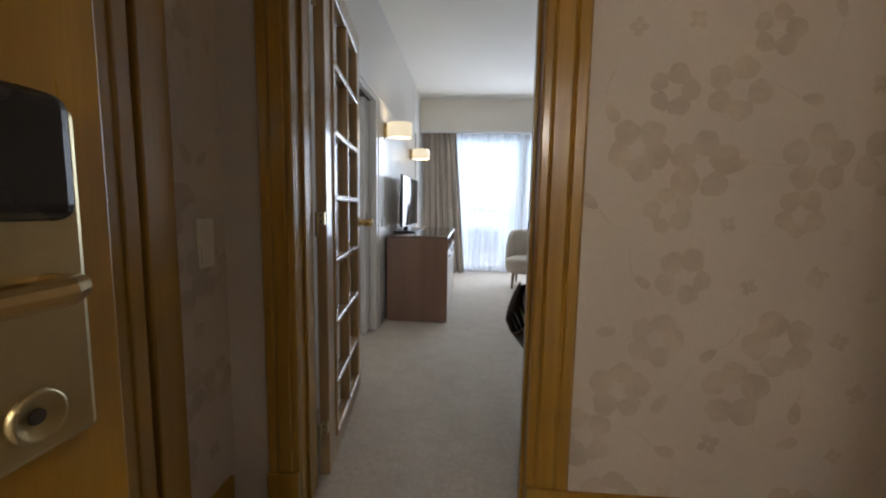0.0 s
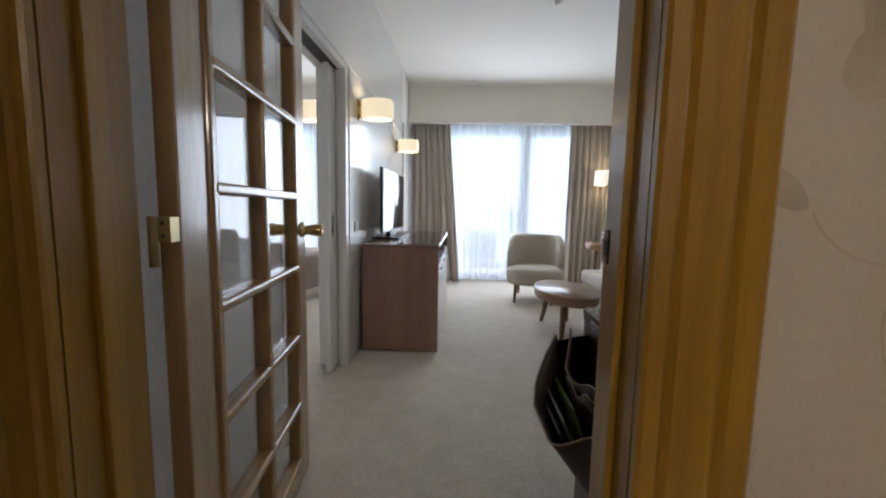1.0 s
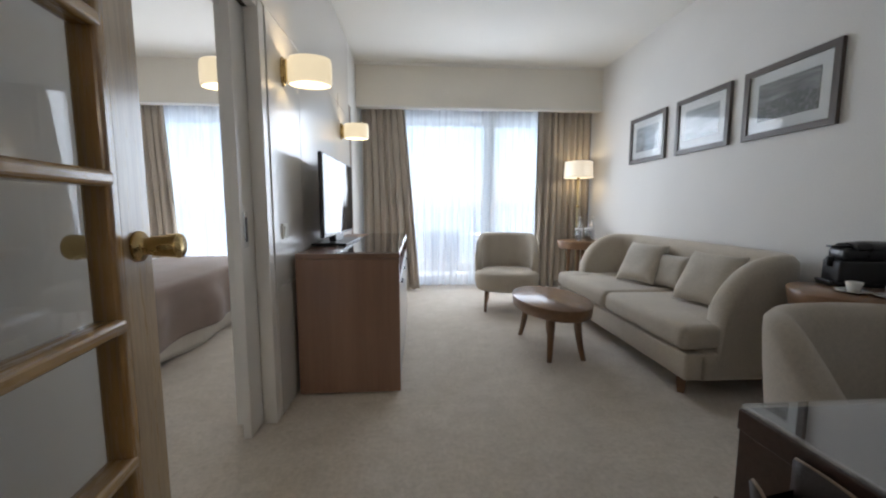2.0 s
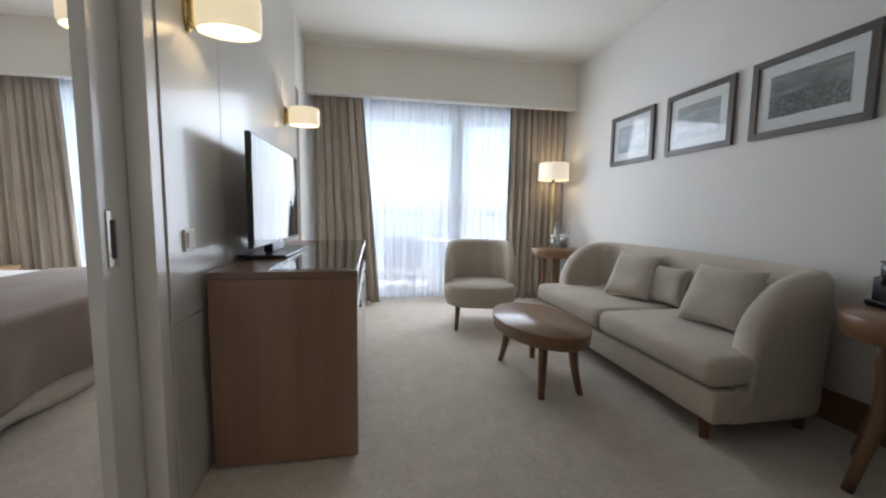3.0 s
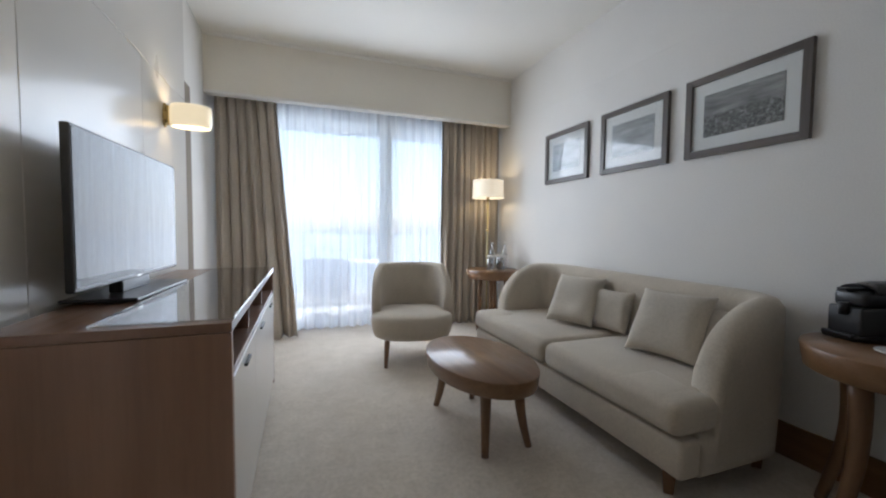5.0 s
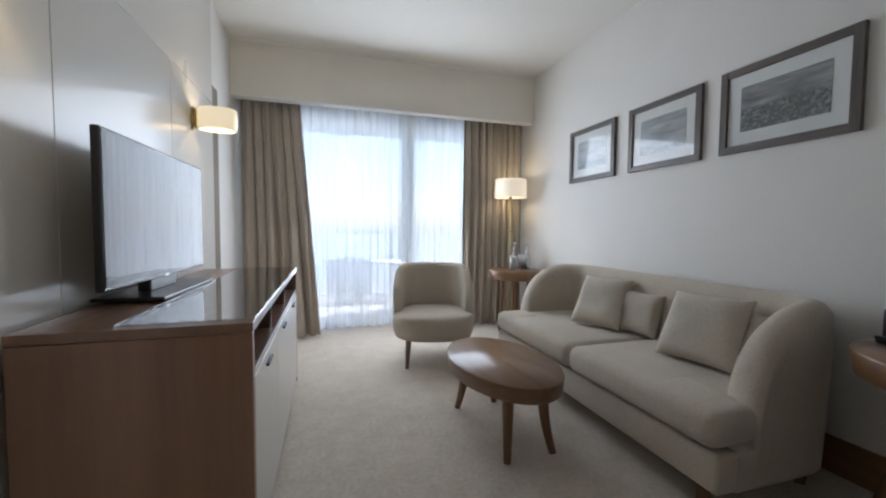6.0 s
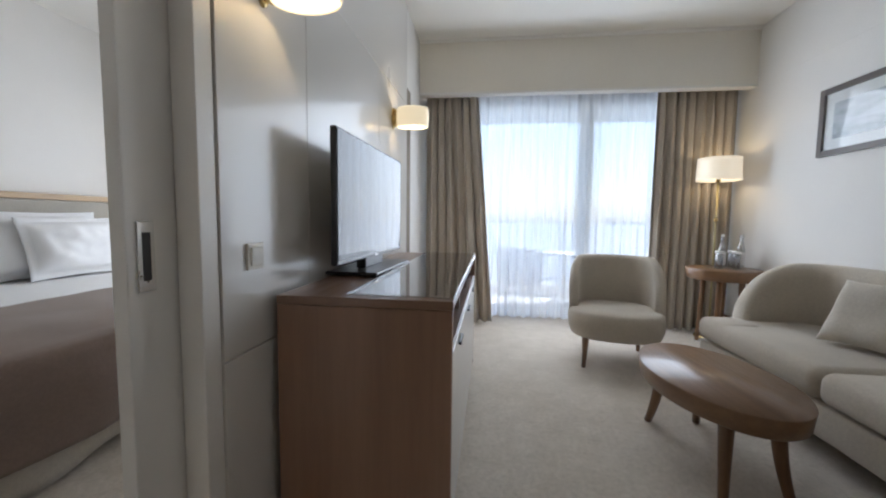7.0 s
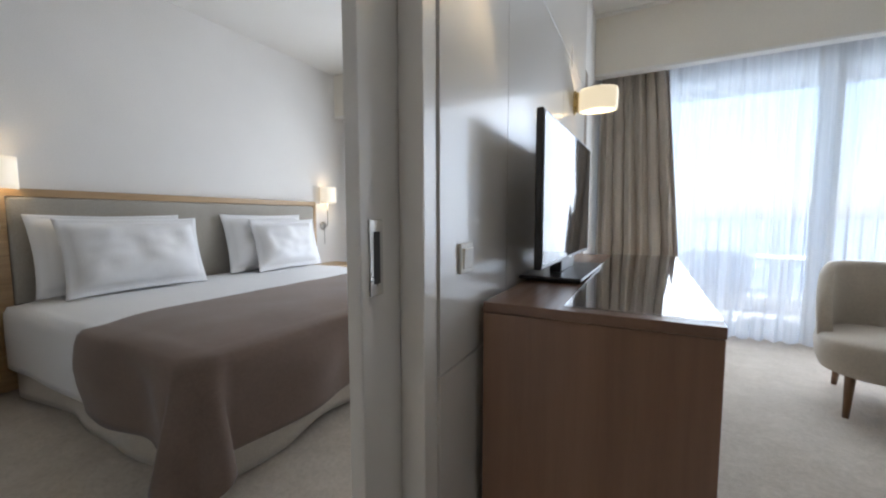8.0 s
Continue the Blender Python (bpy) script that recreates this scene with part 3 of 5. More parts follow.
M_BAR_Y = wood("glazing_bar_level", (0.30, 0.175, 0.06), (0.44, 0.28, 0.115), "y", 0.25, 1.0, 0.6)
MID = LEAF_W / 2
for y in (0.127, MID, LEAF_W - 0.127):
    part("glazing_bar", box(-LEAF_T + 0.001, 0.009, y - 0.016, y + 0.016, 0.105, LEAF_H - 0.11, 0.008, 3), M_BAR_Z, leaf)
for z in ROW_Z:
    if z < 0.1:
        z = 0.112
    part("glazing_bar", box(-LEAF_T + 0.002, 0.0115, 0.125, LEAF_W - 0.125, z - 0.015, z + 0.015, 0.009, 3), M_BAR_Y, leaf)
for k in range(7):
    for y0, y1 in ((0.135, MID - 0.01), (MID + 0.01, LEAF_W - 0.135)):
        pane = part("pane", box(-0.023, -0.019, y0, y1, ROW_Z[k] + 0.005, ROW_Z[k + 1] - 0.005), M_GLASS, leaf)
        pane.visible_shadow = False
KN = 1.06
for sgn in (1, -1):
    x0 = 0.0 if sgn > 0 else -LEAF_T
    knob = part("knob", moved(lathe([(0.0, 0.0), (0.032, 0.0), (0.032, 0.006), (0.019, 0.009), (0.018, 0.02), (0.021, 0.030), (0.027, 0.076), (0.025, 0.082), (0.0, 0.084)], 24), Matrix.Translation((x0, LEAF_W - 0.05, KN)) @ pose(0, 0, 0, 0, 90 * sgn, 0)), M_BRASS, leaf, "brass door knob", True)
for z in (0.2, 1.085, 1.95):
    hinge = part("hinge", tube([(-0.03, -0.036, z - 0.048), (-0.03, -0.036, z + 0.048)], 0.0085, 14), M_PLATE, leaf, "brass lift-off hinge", True)
    part("hinge_flap", box(-0.03, -0.002, -0.03, 0.001, z - 0.002, z + 0.047, 0.001), M_PLATE, hinge)
    for zz in (z + 0.01, z + 0.035):
        part("screw", moved(lathe([(0.004, 0), (0.003, 0.002), (0, 0.002)], 10), pose(-0.016, -0.0305, zz, 90, 0, 0)), M_DARK, hinge)

# ---- sliding door and its surround ----
slide = thing("sliding_door", (0, 0, 0), "beige lacquered sliding door mostly in its wall pocket", "door", kind="structure")
part("leaf", box(-0.945, -0.905, 3.358, 4.3, 0.008, SLIDE_TOP - 0.005, 0.003), M_WHITE, slide)
pull = part("pull_handle", box(-0.905, -0.9005, 3.385, 3.432, 0.955, 1.127, 0.0015), M_STEEL, slide, "satin steel flush pull")
part("pull_recess", box(-0.9008, -0.8995, 3.397, 3.42, 0.982, 1.1, 0.0003), M_BLACKSATIN, pull)
frame2 = thing("door_frame_2", (0, 0, 0), "beige lacquered frame of the sliding door", "door frame", kind="structure")
part("jamb", box(-0.9035, LEFT + 0.006, SLIDE_1 - 0.012, SLIDE_1 + 0.055, 0, SLIDE_TOP + 0.03, 0.003), M_WHITE, frame2)
part("jamb", box(-1.04, -0.965, SLIDE_1 - 0.012, SLIDE_1 + 0.04, 0, SLIDE_TOP + 0.03, 0.003), M_WHITE, frame2)
part("jamb", box(-1.04, LEFT + 0.006, SLIDE_0 - 0.04, SLIDE_0 + 0.012, 0, SLIDE_TOP + 0.03, 0.003), M_WHITE, frame2)
part("head_track", box(-0.965, -0.885, SLIDE_0 + 0.012, SLIDE_1 - 0.012, SLIDE_TOP - 0.002, SLIDE_TOP + 0.002), M_DARK, frame2, "dark sliding track")

plate = part("strike_plate", box(DOOR_R - 0.003, DOOR_R - 0.0005, DOOR_Y1 - 0.023, DOOR_Y1 - 0.004, 1.076, 1.134, 0.001), M_OLDBRASS, surround, "worn brass strike plate")
# The latch opening's shade is a dark pad set on the plate.
part("latch_hole_shade", box(DOOR_R - 0.0045, DOOR_R - 0.0028, DOOR_Y1 - 0.021, DOOR_Y1 - 0.011, 1.09, 1.116, 0.0008), M_DARK, plate)
part("strike_lip", tube([(DOOR_R - 0.003, DOOR_Y1 - 0.003, 1.085), (DOOR_R - 0.003, DOOR_Y1 - 0.003, 1.12)], 0.003, 10), M_STEEL, plate, "", True)
# ---- lacquer panelling of the partition ----
panelling = thing("wall_panelling", (0, 0, 0), "glossy beige lacquered wall panels with fine joints", "wall panelling", kind="structure")
YS = [SLIDE_1 + 0.057, 4.105, 5.132, 5.99]
ZS = [0.0, 0.715, 2.14]
for y0, y1 in zip(YS, YS[1:]):
    for z0, z1 in zip(ZS, ZS[1:]):
        part("panel", box(LEFT, LEFT + 0.012, y0 + 0.002, y1 - 0.002, z0 + 0.002, z1 - 0.002, 0.0012, 1), M_PANEL, panelling)
part("panel", box(LEFT, LEFT + 0.012, SLIDE_0 - 0.2, YS[-1], 2.142, CEIL - 0.004, 0.0012, 1), M_PANEL, panelling)
# Strip whose dark taupe stands in for the curtain's reflection beyond the panels.
part("end_strip", box(LEFT, LEFT + 0.006, 5.995, 6.17, 0.0, 2.3, 0.001), M_STRIP, panelling, "taupe end strip coloured as the curtain reflected there")

# ---- bulkhead, window wall, balcony ----
bm = box(-4.2, RIGHT, PELMET_Y, PELMET_Y + 0.1, PELMET_Z + 0.012, CEIL)
structure("bulkhead", bm, M_LAMPTINT, "plain painted bulkhead above the curtains", "bulkhead")
structure("trim", box(LEFT, RIGHT, PELMET_Y - 0.008, PELMET_Y + 0.1, PELMET_Z - 0.012, PELMET_Z + 0.012, 0.004), M_CEIL, "white bead along the bulkhead's lower edge", "trim")
structure("trim_bedroom", box(-4.05, BED_FACE, PELMET_Y - 0.008, PELMET_Y + 0.1, PELMET_Z - 0.012, PELMET_Z + 0.012, 0.004), M_CEIL, "white bead along the bulkhead's lower edge", "trim")
structure("cornice", tube([(LEFT, PELMET_Y - 0.005, CEIL - 0.004), (RIGHT, PELMET_Y - 0.005, CEIL - 0.004)], 0.022, 16), M_CEIL, "rounded plaster cove between bulkhead and ceiling", "trim")


def window_wall(x0, x1, w0, w1, name):
    bm = box(x0, w0, WIN_Y, 7.3, 0, CEIL)
    box(w1, x1, WIN_Y, 7.3, 0, CEIL, bm=bm)
    box(w0, w1, WIN_Y, 7.3, 2.47, CEIL, bm=bm)
    structure(name, bm, M_WALL, "outer wall round the balcony doors", "wall")


def window(name, w0, w1, splits):
    w = thing(name, (0, 0, 0), "white framed sliding balcony doors", "window", kind="structure")
    part("frame", box(w0, w1, 7.19, 7.27, 0.0, 0.05, 0.004), M_ALU, w)
    part("frame", box(w0, w1, 7.19, 7.27, 2.42, 2.47, 0.004), M_ALU, w)
    for x in (w0, w1 - 0.06):
        part("frame", box(x, x + 0.06, 7.19, 7.27, 0.05, 2.42, 0.004), M_ALU, w)
    xs = [w0 + 0.06, *splits, w1 - 0.06]
    for i, x in enumerate(splits):
        part("stile", box(x - 0.075, x + 0.075, 7.2, 7.26, 0.05, 2.42, 0.006), M_ALU, w)
    for a, b in zip(xs, xs[1:]):
        p = part("pane", box(a, b, 7.228, 7.234, 0.05, 2.42), M_GLASS, w)
        p.visible_shadow = False


window_wall(LEFT, RIGHT, -0.55, 2.1, "wall_north")
window("window_1", -0.55, 2.1, [0.99])
window_wall(-4.3, BED_FACE, -3.9, -1.15, "wall_north_bedroom")
window("window_2", -3.9, -1.15, [-2.4])
structure("balcony_floor", box(-4.6, 2.8, 7.3, 8.75, -0.12, -0.02), M_BALCONY, "pale tiled balcony floor", "balcony floor")
structure("balcony_kerb", box(-4.6, 2.8, 8.6, 8.75, -0.02, 0.16, 0.01), M_RENDER, "low white rendered balcony edge", "kerb")
structure("balcony_soffit", box(-4.6, 2.8, 7.3, 8.75, 2.62, 2.8), M_RENDER, "white rendered slab of the balcony above", "balcony slab")
structure("balcony_side", box(2.65, 2.8, 7.3, 8.75, -0.02, 2.62), M_RENDER, "white rendered balcony side wall", "wall")
rail = thing("balcony_railing", (0, 0, 0), "grey painted metal balcony railing with upright bars", "railing")
part("top_rail", box(-4.6, 2.65, 8.66, 8.71, 1.095, 1.125, 0.008), M_RAIL, rail)
part("bottom_rail", box(-4.6, 2.65, 8.675, 8.7, 0.22, 0.245, 0.004), M_RAIL, rail)
bar_mesh = None
for k in range(61):
    x = -4.55 + 0.119 * k
    if bar_mesh is None:
        first = part("bar", box(-0.007, 0.007, 8.68, 8.695, 0.245, 1.095), M_RAIL, rail)
        bar_mesh, first.location.x = first.data, x
    else:
        b = new("bar", bar_mesh)
        b.parent, b.location.x = rail, x
for x in (-4.4, -2.6, -0.8, 1.0, 2.55):
    part("post", box(x - 0.02, x + 0.02, 8.665, 8.705, 0.16, 1.095, 0.003), M_RAIL, rail)
structure("water", box(-2500, 2500, 30, 4500, -31, -30), M_SEA, "hazy grey-blue sea far below", "sea")

# bedroom shell
structure("wall_west", box(-4.3, -4.05, 1.6, 7.3, 0, CEIL), M_WALL, "pale painted bedroom wall behind the bed", "wall")
structure("wall_south_bedroom", box(-4.3, BED_FACE, 1.465, 1.64, 0, CEIL), M_WALL, "pale painted bedroom wall", "wall")


# ---- curtains ----
def curtain(name, x0, x1, xb0, xb1, y, z0, z1, folds, depth, material, label, seed=0.0, flare=0.0, thick=0.003, nv=26):
    """Pleated cloth: narrow pinches at the head, deeper uneven folds below."""
    def f(u, v):
        z = z0 + (z1 - z0) * v
        k = 1 - v
        x = (x0 + (x1 - x0) * u) * v + (xb0 + (xb1 - xb0) * u) * k
        uu = u + 0.018 * noise.noise((u * 5 + seed, z * 0.5, seed))
        ph = 2 * math.pi * folds * uu
        amp = depth * (0.55 + 0.45 * k + 0.35 * noise.noise((u * 9 + seed, z * 0.8, 3.3)))
        yy = y - flare * k * k * (0.5 + 0.5 * math.sin(ph * 0.5)) + amp * (math.sin(ph) + 0.35 * math.sin(2.3 * ph + seed + 1.5 * k))
        x += 0.35 * amp * math.cos(ph) * 0.6
        return (x, yy, z + (0.006 * math.sin(ph) if v == 0 else 0))
    ob = part(name, sheet(f, int(folds * 14), nv, thick), material, None, "", True)
    return tagged(ob, label, "curtain")


curtain("curtain", -0.80, -0.235, -0.80, -0.03, 6.88, 0.015, 2.60, 6.5, 0.04, M_CURTAIN, "taupe pleated full-length curtain drawn aside", 1.0, 0.10)
curtain("curtain", 1.60, 2.38, 1.58, 2.385, 6.90, 0.015, 2.60, 8.5, 0.04, M_CURTAIN, "taupe pleated full-length curtain beside the floor lamp", 4.0, 0.03)
curtain("sheer_curtain", -0.5, 2.05, -0.5, 2.05, 7.04, 0.03, 2.60, 21, 0.02, M_SHEER, "white translucent voile curtain across the balcony doors", 7.0, 0.0, 0.0)
curtain("curtain", -4.0, -3.35, -4.0, -3.22, 6.88, 0.015, 2.60, 8, 0.035, M_CURTAIN, "taupe pleated full-length bedroom curtain", 11.0, 0.05)
curtain("curtain", -1.36, -1.08, -1.34, -1.08, 6.90, 0.015, 2.60, 6, 0.035, M_CURTAIN, "taupe pleated bedroom curtain by the partition", 14.0, 0.03)
curtain("sheer_curtain", -3.85, -1.1, -3.85, -1.1, 7.04, 0.03, 2.60, 19, 0.02, M_SHEER, "white translucent voile curtain in the bedroom", 17.0, 0.0, 0.0)


# ---- media cabinet ----
cab = thing("tv_cabinet", (0, 0, 0), "walnut veneered media cabinet with beige doors and open shelf", "cabinet")
CX0, CX1, CY0, CY1, CZ = -0.80, -0.19, 3.803, 5.588, 0.874
part("side_panel", box(CX0, CX1, CY0, CY0 + 0.03, 0.012, CZ - 0.032, 0.0015, 1), M_WALNUT_Z, cab)
part("side_panel", box(CX0, CX1, CY1 - 0.03, CY1, 0.012, CZ - 0.032, 0.0015, 1), M_WALNUT_Z, cab)
part("top", box(CX0, CX1 + 0.002, CY0 - 0.002, CY1 + 0.002, CZ - 0.03, CZ, 0.002), M_WALNUT_Y, cab)
part("shelf", box(CX0 + 0.02, CX1 - 0.004, CY0 + 0.031, CY1 - 0.031, 0.69, 0.712, 0.0015), M_WALNUT_Y, cab)
part("back", box(CX0, CX0 + 0.015, CY0 + 0.031, CY1 - 0.031, 0.05, CZ - 0.032), M_WALNUT_Z, cab)
part("base", box(CX0 + 0.03, CX1 - 0.03, CY0 + 0.035, CY1 - 0.035, 0.0, 0.05), M_WENGE, cab)
third = (CY1 - CY0 - 0.066) / 3
for k in range(3):
    y0 = CY0 + 0.033 + k * third
    d = part("door", box(CX1 - 0.022, CX1 + 0.0, y0 + 0.002, y0 + third - 0.002, 0.055, 0.688, 0.0015), M_PANEL, cab, "beige lacquered door")
    part("handle", box(CX1, CX1 + 0.012, y0 + third / 2 - 0.06, y0 + third / 2 + 0.06, 0.645, 0.657, 0.002), M_BLACKSATIN, d)
    if k:
        part("divider", box(CX0 + 0.016, CX1 - 0.025, y0 - 0.008, y0 + 0.008, 0.712, CZ - 0.031), M_WALNUT_Z, cab)
glass_top = solid("glass_top", box(-0.568, CX1 + 0.001, 3.842, CY1 - 0.002, CZ + 0.0005, CZ + 0.0065, 0.0015), M_TABLEGLASS, "clear glass sheet lying on the walnut cabinet", "glass sheet")

# ---- television ----
tv = thing("television", (-0.68, 4.55, 0.0), "black flat-screen television on a flat stand", "television", turn=-1.6)
part("housing", box(-0.02, 0.008, -0.492, 0.492, 0.945, 1.507, 0.006), M_BLACK, tv)
part("rear_bulge", box(-0.06, -0.019, -0.34, 0.34, 0.98, 1.3, 0.018, 3), M_BLACKSATIN, tv)
part("screen", box(0.0082, 0.0098, -0.482, 0.482, 0.962, 1.497, 0.0005, 1), M_SCREEN, tv, "dark glossy screen")
part("neck", box(-0.05, 0.0, -0.14, 0.14, 0.892, 0.97, 0.008), M_BLACK, tv)
part("foot", box(-0.135, 0.112, -0.305, 0.305, CZ + 0.0075, CZ + 0.022, 0.005), M_BLACK, tv)
part("badge", box(0.0098, 0.0106, -0.02, 0.02, 0.949, 0.956), M_STEEL, tv)

# ---- wall lights ----
def sconce(place, face=1, name="wall_lamp", label="lit opal glass wall lamp on a brass bracket"):
    s = thing(name, place, label, "lamp", "wall lamps", turn=0 if face > 0 else 180)
    part("wall_plate", moved(lathe([(0.0, 0), (0.034, 0), (0.034, 0.010), (0.030, 0.014), (0, 0.014)], 28, sy=1.0, sx=2.35), pose(0, 0, 0, 0, 90, 0)), M_BRASS, s, "brass wall plate", True)
    part("arm", tube([(0.012, 0, 0), (0.05, 0, 0), (0.09, 0, 0)], [0.012, 0.012, 0.02], 14), M_BRASS, s, "", True)
    part("collar", box(0.014, 0.034, -0.03, 0.03, -0.062, 0.062, 0.008, 3), M_BRASS, s)
    a, b, h = 0.118, 0.085, 0.07
    def f(u, v):
        t = 2 * math.pi * u
        e = 1.0
        c, q = math.cos(t), math.sin(t)
        x = 0.152 + a * math.copysign(abs(c) ** e, c)
        y = b * math.copysign(abs(q) ** e, q)
        r = 1 - 0.06 * (2 * v - 1) ** 6
        return (0.152 + (x - 0.152) * r, y * r, -h + 2 * h * v)
    part("shade", sheet(f, 128, 10, -0.004, True), M_OPAL, s, "lit opal glass shade", True)
    bx = place[0] + face * 0.152
    bulb("bulb", (bx, place[1], place[2] + 0.02), SCONCE_W, 0.03)
    return s


SCONCE_W, FLOOR_W, BED_W = 0.26, 0.32, 0.16
sconce((LEFT + 0.012, 3.80, 1.90))
sconce((LEFT + 0.012, 5.50, 1.90))
sconce((BED_FACE, 3.87, 1.90), -1, label="lit opal glass wall lamp in the bedroom")


# ---- switches by the sliding door ----
sw = thing("light_switch", (LEFT + 0.012, 3.725, 1.015), "ivory square rocker switch on the panelled wall", "switch")
part("cover_plate", box(0.0, 0.009, -0.043, 0.043, -0.043, 0.043, 0.003), M_SWITCH, sw)
part("rocker", moved(box(0.0, 0.008, -0.03, 0.03, -0.03, 0.03, 0.003), pose(0.0065, 0, 0, 0, 4, 0)), M_SWITCH, sw)


# ---- round wooden tables ----
def curved_leg(x, y, x1, y1, ztop, r0=0.028, r1=0.016):
    pts, rad = [], []
    for i in range(9):
        t = i / 8
        k = t ** 1.9
        pts.append((x + (x1 - x) * k, y + (y1 - y) * k, ztop * (1 - t)))
        rad.append(r0 + (r1 - r0) * t)
    return tube(pts, rad, 12)


def sabre_leg(a, ztop):
    """A leg that bows in at the knee and sweeps out to its foot, in the upright plane at angle a."""
    pts, rad = [], []
    for i in range(11):
        t = i / 10
        d = 0.19 - 0.018 * math.sin(math.pi * min(1, t * 1.25)) + 0.085 * t ** 2.4
        pts.append((d * math.cos(a), d * math.sin(a), ztop * (1 - t)))
        rad.append(0.036 - 0.015 * t)
    return tube(pts, rad, 14)


def coffee_table():
    t = thing("coffee_table", (1.005, 4.53, 0), "oval wooden coffee table with thick top and splayed legs", "table", turn=4)
    part("top", lathe([(0, 0.33), (0.955, 0.33), (0.975, 0.337), (1.0, 0.413), (0.993, 0.419), (0, 0.420)], 72, sx=0.285, sy=0.455), M_TEAK_Y, t, "", True)
    for sx in (-1, 1):
        for sy in (-1, 1):
            part("leg", curved_leg(sx * 0.105, sy * 0.27, sx * 0.135, sy * 0.325, 0.332, 0.032, 0.019), M_TEAK_Z, t, "", True)
    return t


def side_table(place, turn, label, h=0.74, slim=False):
    t = thing("side_table", place, label, "table", "round side tables", turn=turn)
    part("top", lathe([(0, h - 0.1), (0.275, h - 0.1), (0.285, h - 0.094), (0.30, h - 0.007), (0.297, h - 0.001), (0, h)], 64), M_TEAK_Y, t, "", True)
    for k in range(4):
        a = math.pi / 4 + k * math.pi / 2
        part("leg", curved_leg(0.15 * math.cos(a), 0.15 * math.sin(a), 0.17 * math.cos(a), 0.17 * math.sin(a), h - 0.098, 0.026, 0.018) if slim else sabre_leg(a, h - 0.098), M_TEAK_Z, t, "", True)
    return t


coffee_table()
side_table((2.075, 6.43, 0), 10, "round wooden side table in the corner by the curtain", 0.72, True)
side_table((2.09, 3.18, 0), 29, "round wooden side table carrying the coffee machine")


# ---- tub armchairs ----
def tub_chair(place, turn, label):
    c = thing("armchair", place, label, "armchair", "tub armchairs", turn=turn)
    # faces local -y
    W, D = 0.362, 0.345
    def wall(u, v):
        s = -1.0 + 2.0 * u
        a = math.radians(90 + s * 104)
        e = 0.82
        cx, sy = math.cos(a), math.sin(a)
        px = W * math.copysign(abs(cx) ** e, cx)
        py = D * math.copysign(abs(sy) ** e, sy)
        rise = max(0.0, min(1.0, (1 - abs(s)) / 0.5))
        top = 0.46 + (0.845 - 0.46) * math.sin(rise * math.pi / 2) ** 0.66
        t0 = 0.075
        # v runs up the outside, over the rim and down the inside
        if v < 0.45:
            k = v / 0.45
            z, off = 0.235 + (top - t0 / 2 - 0.235) * k, -0.03 * (1 - k) ** 2
        elif v < 0.6:
            k = (v - 0.45) / 0.15 * math.pi
            z, off = top - t0 / 2 + t0 / 2 * math.sin(k), -t0 / 2 + t0 / 2 * math.cos(k)
        else:
            k = (v - 0.6) / 0.4
            z, off = (top - t0 / 2) * (1 - k) + 0.33 * k, -t0 - 0.01 * k
        n = Vector((px / W, py / D)).normalized()
        lean = 0.05 * max(0.0, z - 0.42) / 0.4 * max(0.0, sy)
        return (px + n.x * off, py + n.y * off + lean, z)
    bm = sheet(wall, 56, 30)
    bmesh.ops.holes_fill(bm, edges=[e for e in bm.edges if e.is_boundary])
    part("backrest", bm, M_SOFA, c, "", True)
    def plan(t, k):
        cx, sy = math.cos(t), math.sin(t)
        return k * 0.357 * math.copysign(abs(cx) ** 0.72, cx), k * 0.335 * math.copysign(abs(sy) ** 0.72, sy) - 0.02
    bm = bmesh.new()
    prof = [(0.0, 0.225), (0.86, 0.225), (0.95, 0.24), (1.0, 0.29), (1.02, 0.36), (1.0, 0.41), (0.93, 0.435), (0.6, 0.447), (0.0, 0.45)]
    rings = [[bm.verts.new((*plan(2 * math.pi * i / 48, k), z)) for i in range(48)] for k, z in prof]
    for a, b in zip(rings, rings[1:]):
        for i in range(48):
            bm.faces.new((a[i], a[(i + 1) % 48], b[(i + 1) % 48], b[i]))
    bmesh.ops.remove_doubles(bm, verts=bm.verts, dist=1e-5)
    part("seat", bm, M_SOFA, c, "", True)
    for sx in (-1, 1):
        for sy in (-1, 1):
            part("leg", tube([(sx * 0.215, sy * 0.255, 0.24), (sx * 0.226, sy * 0.295, 0.0)], [0.025, 0.015], 12), M_TEAK_Z, c, "", True)
    return c


tub_chair((0.955, 5.86, 0), -13, "taupe upholstered tub armchair facing the room")
tub_chair((1.22, 2.26, 0), 0, "taupe upholstered tub armchair drawn up to the desk")


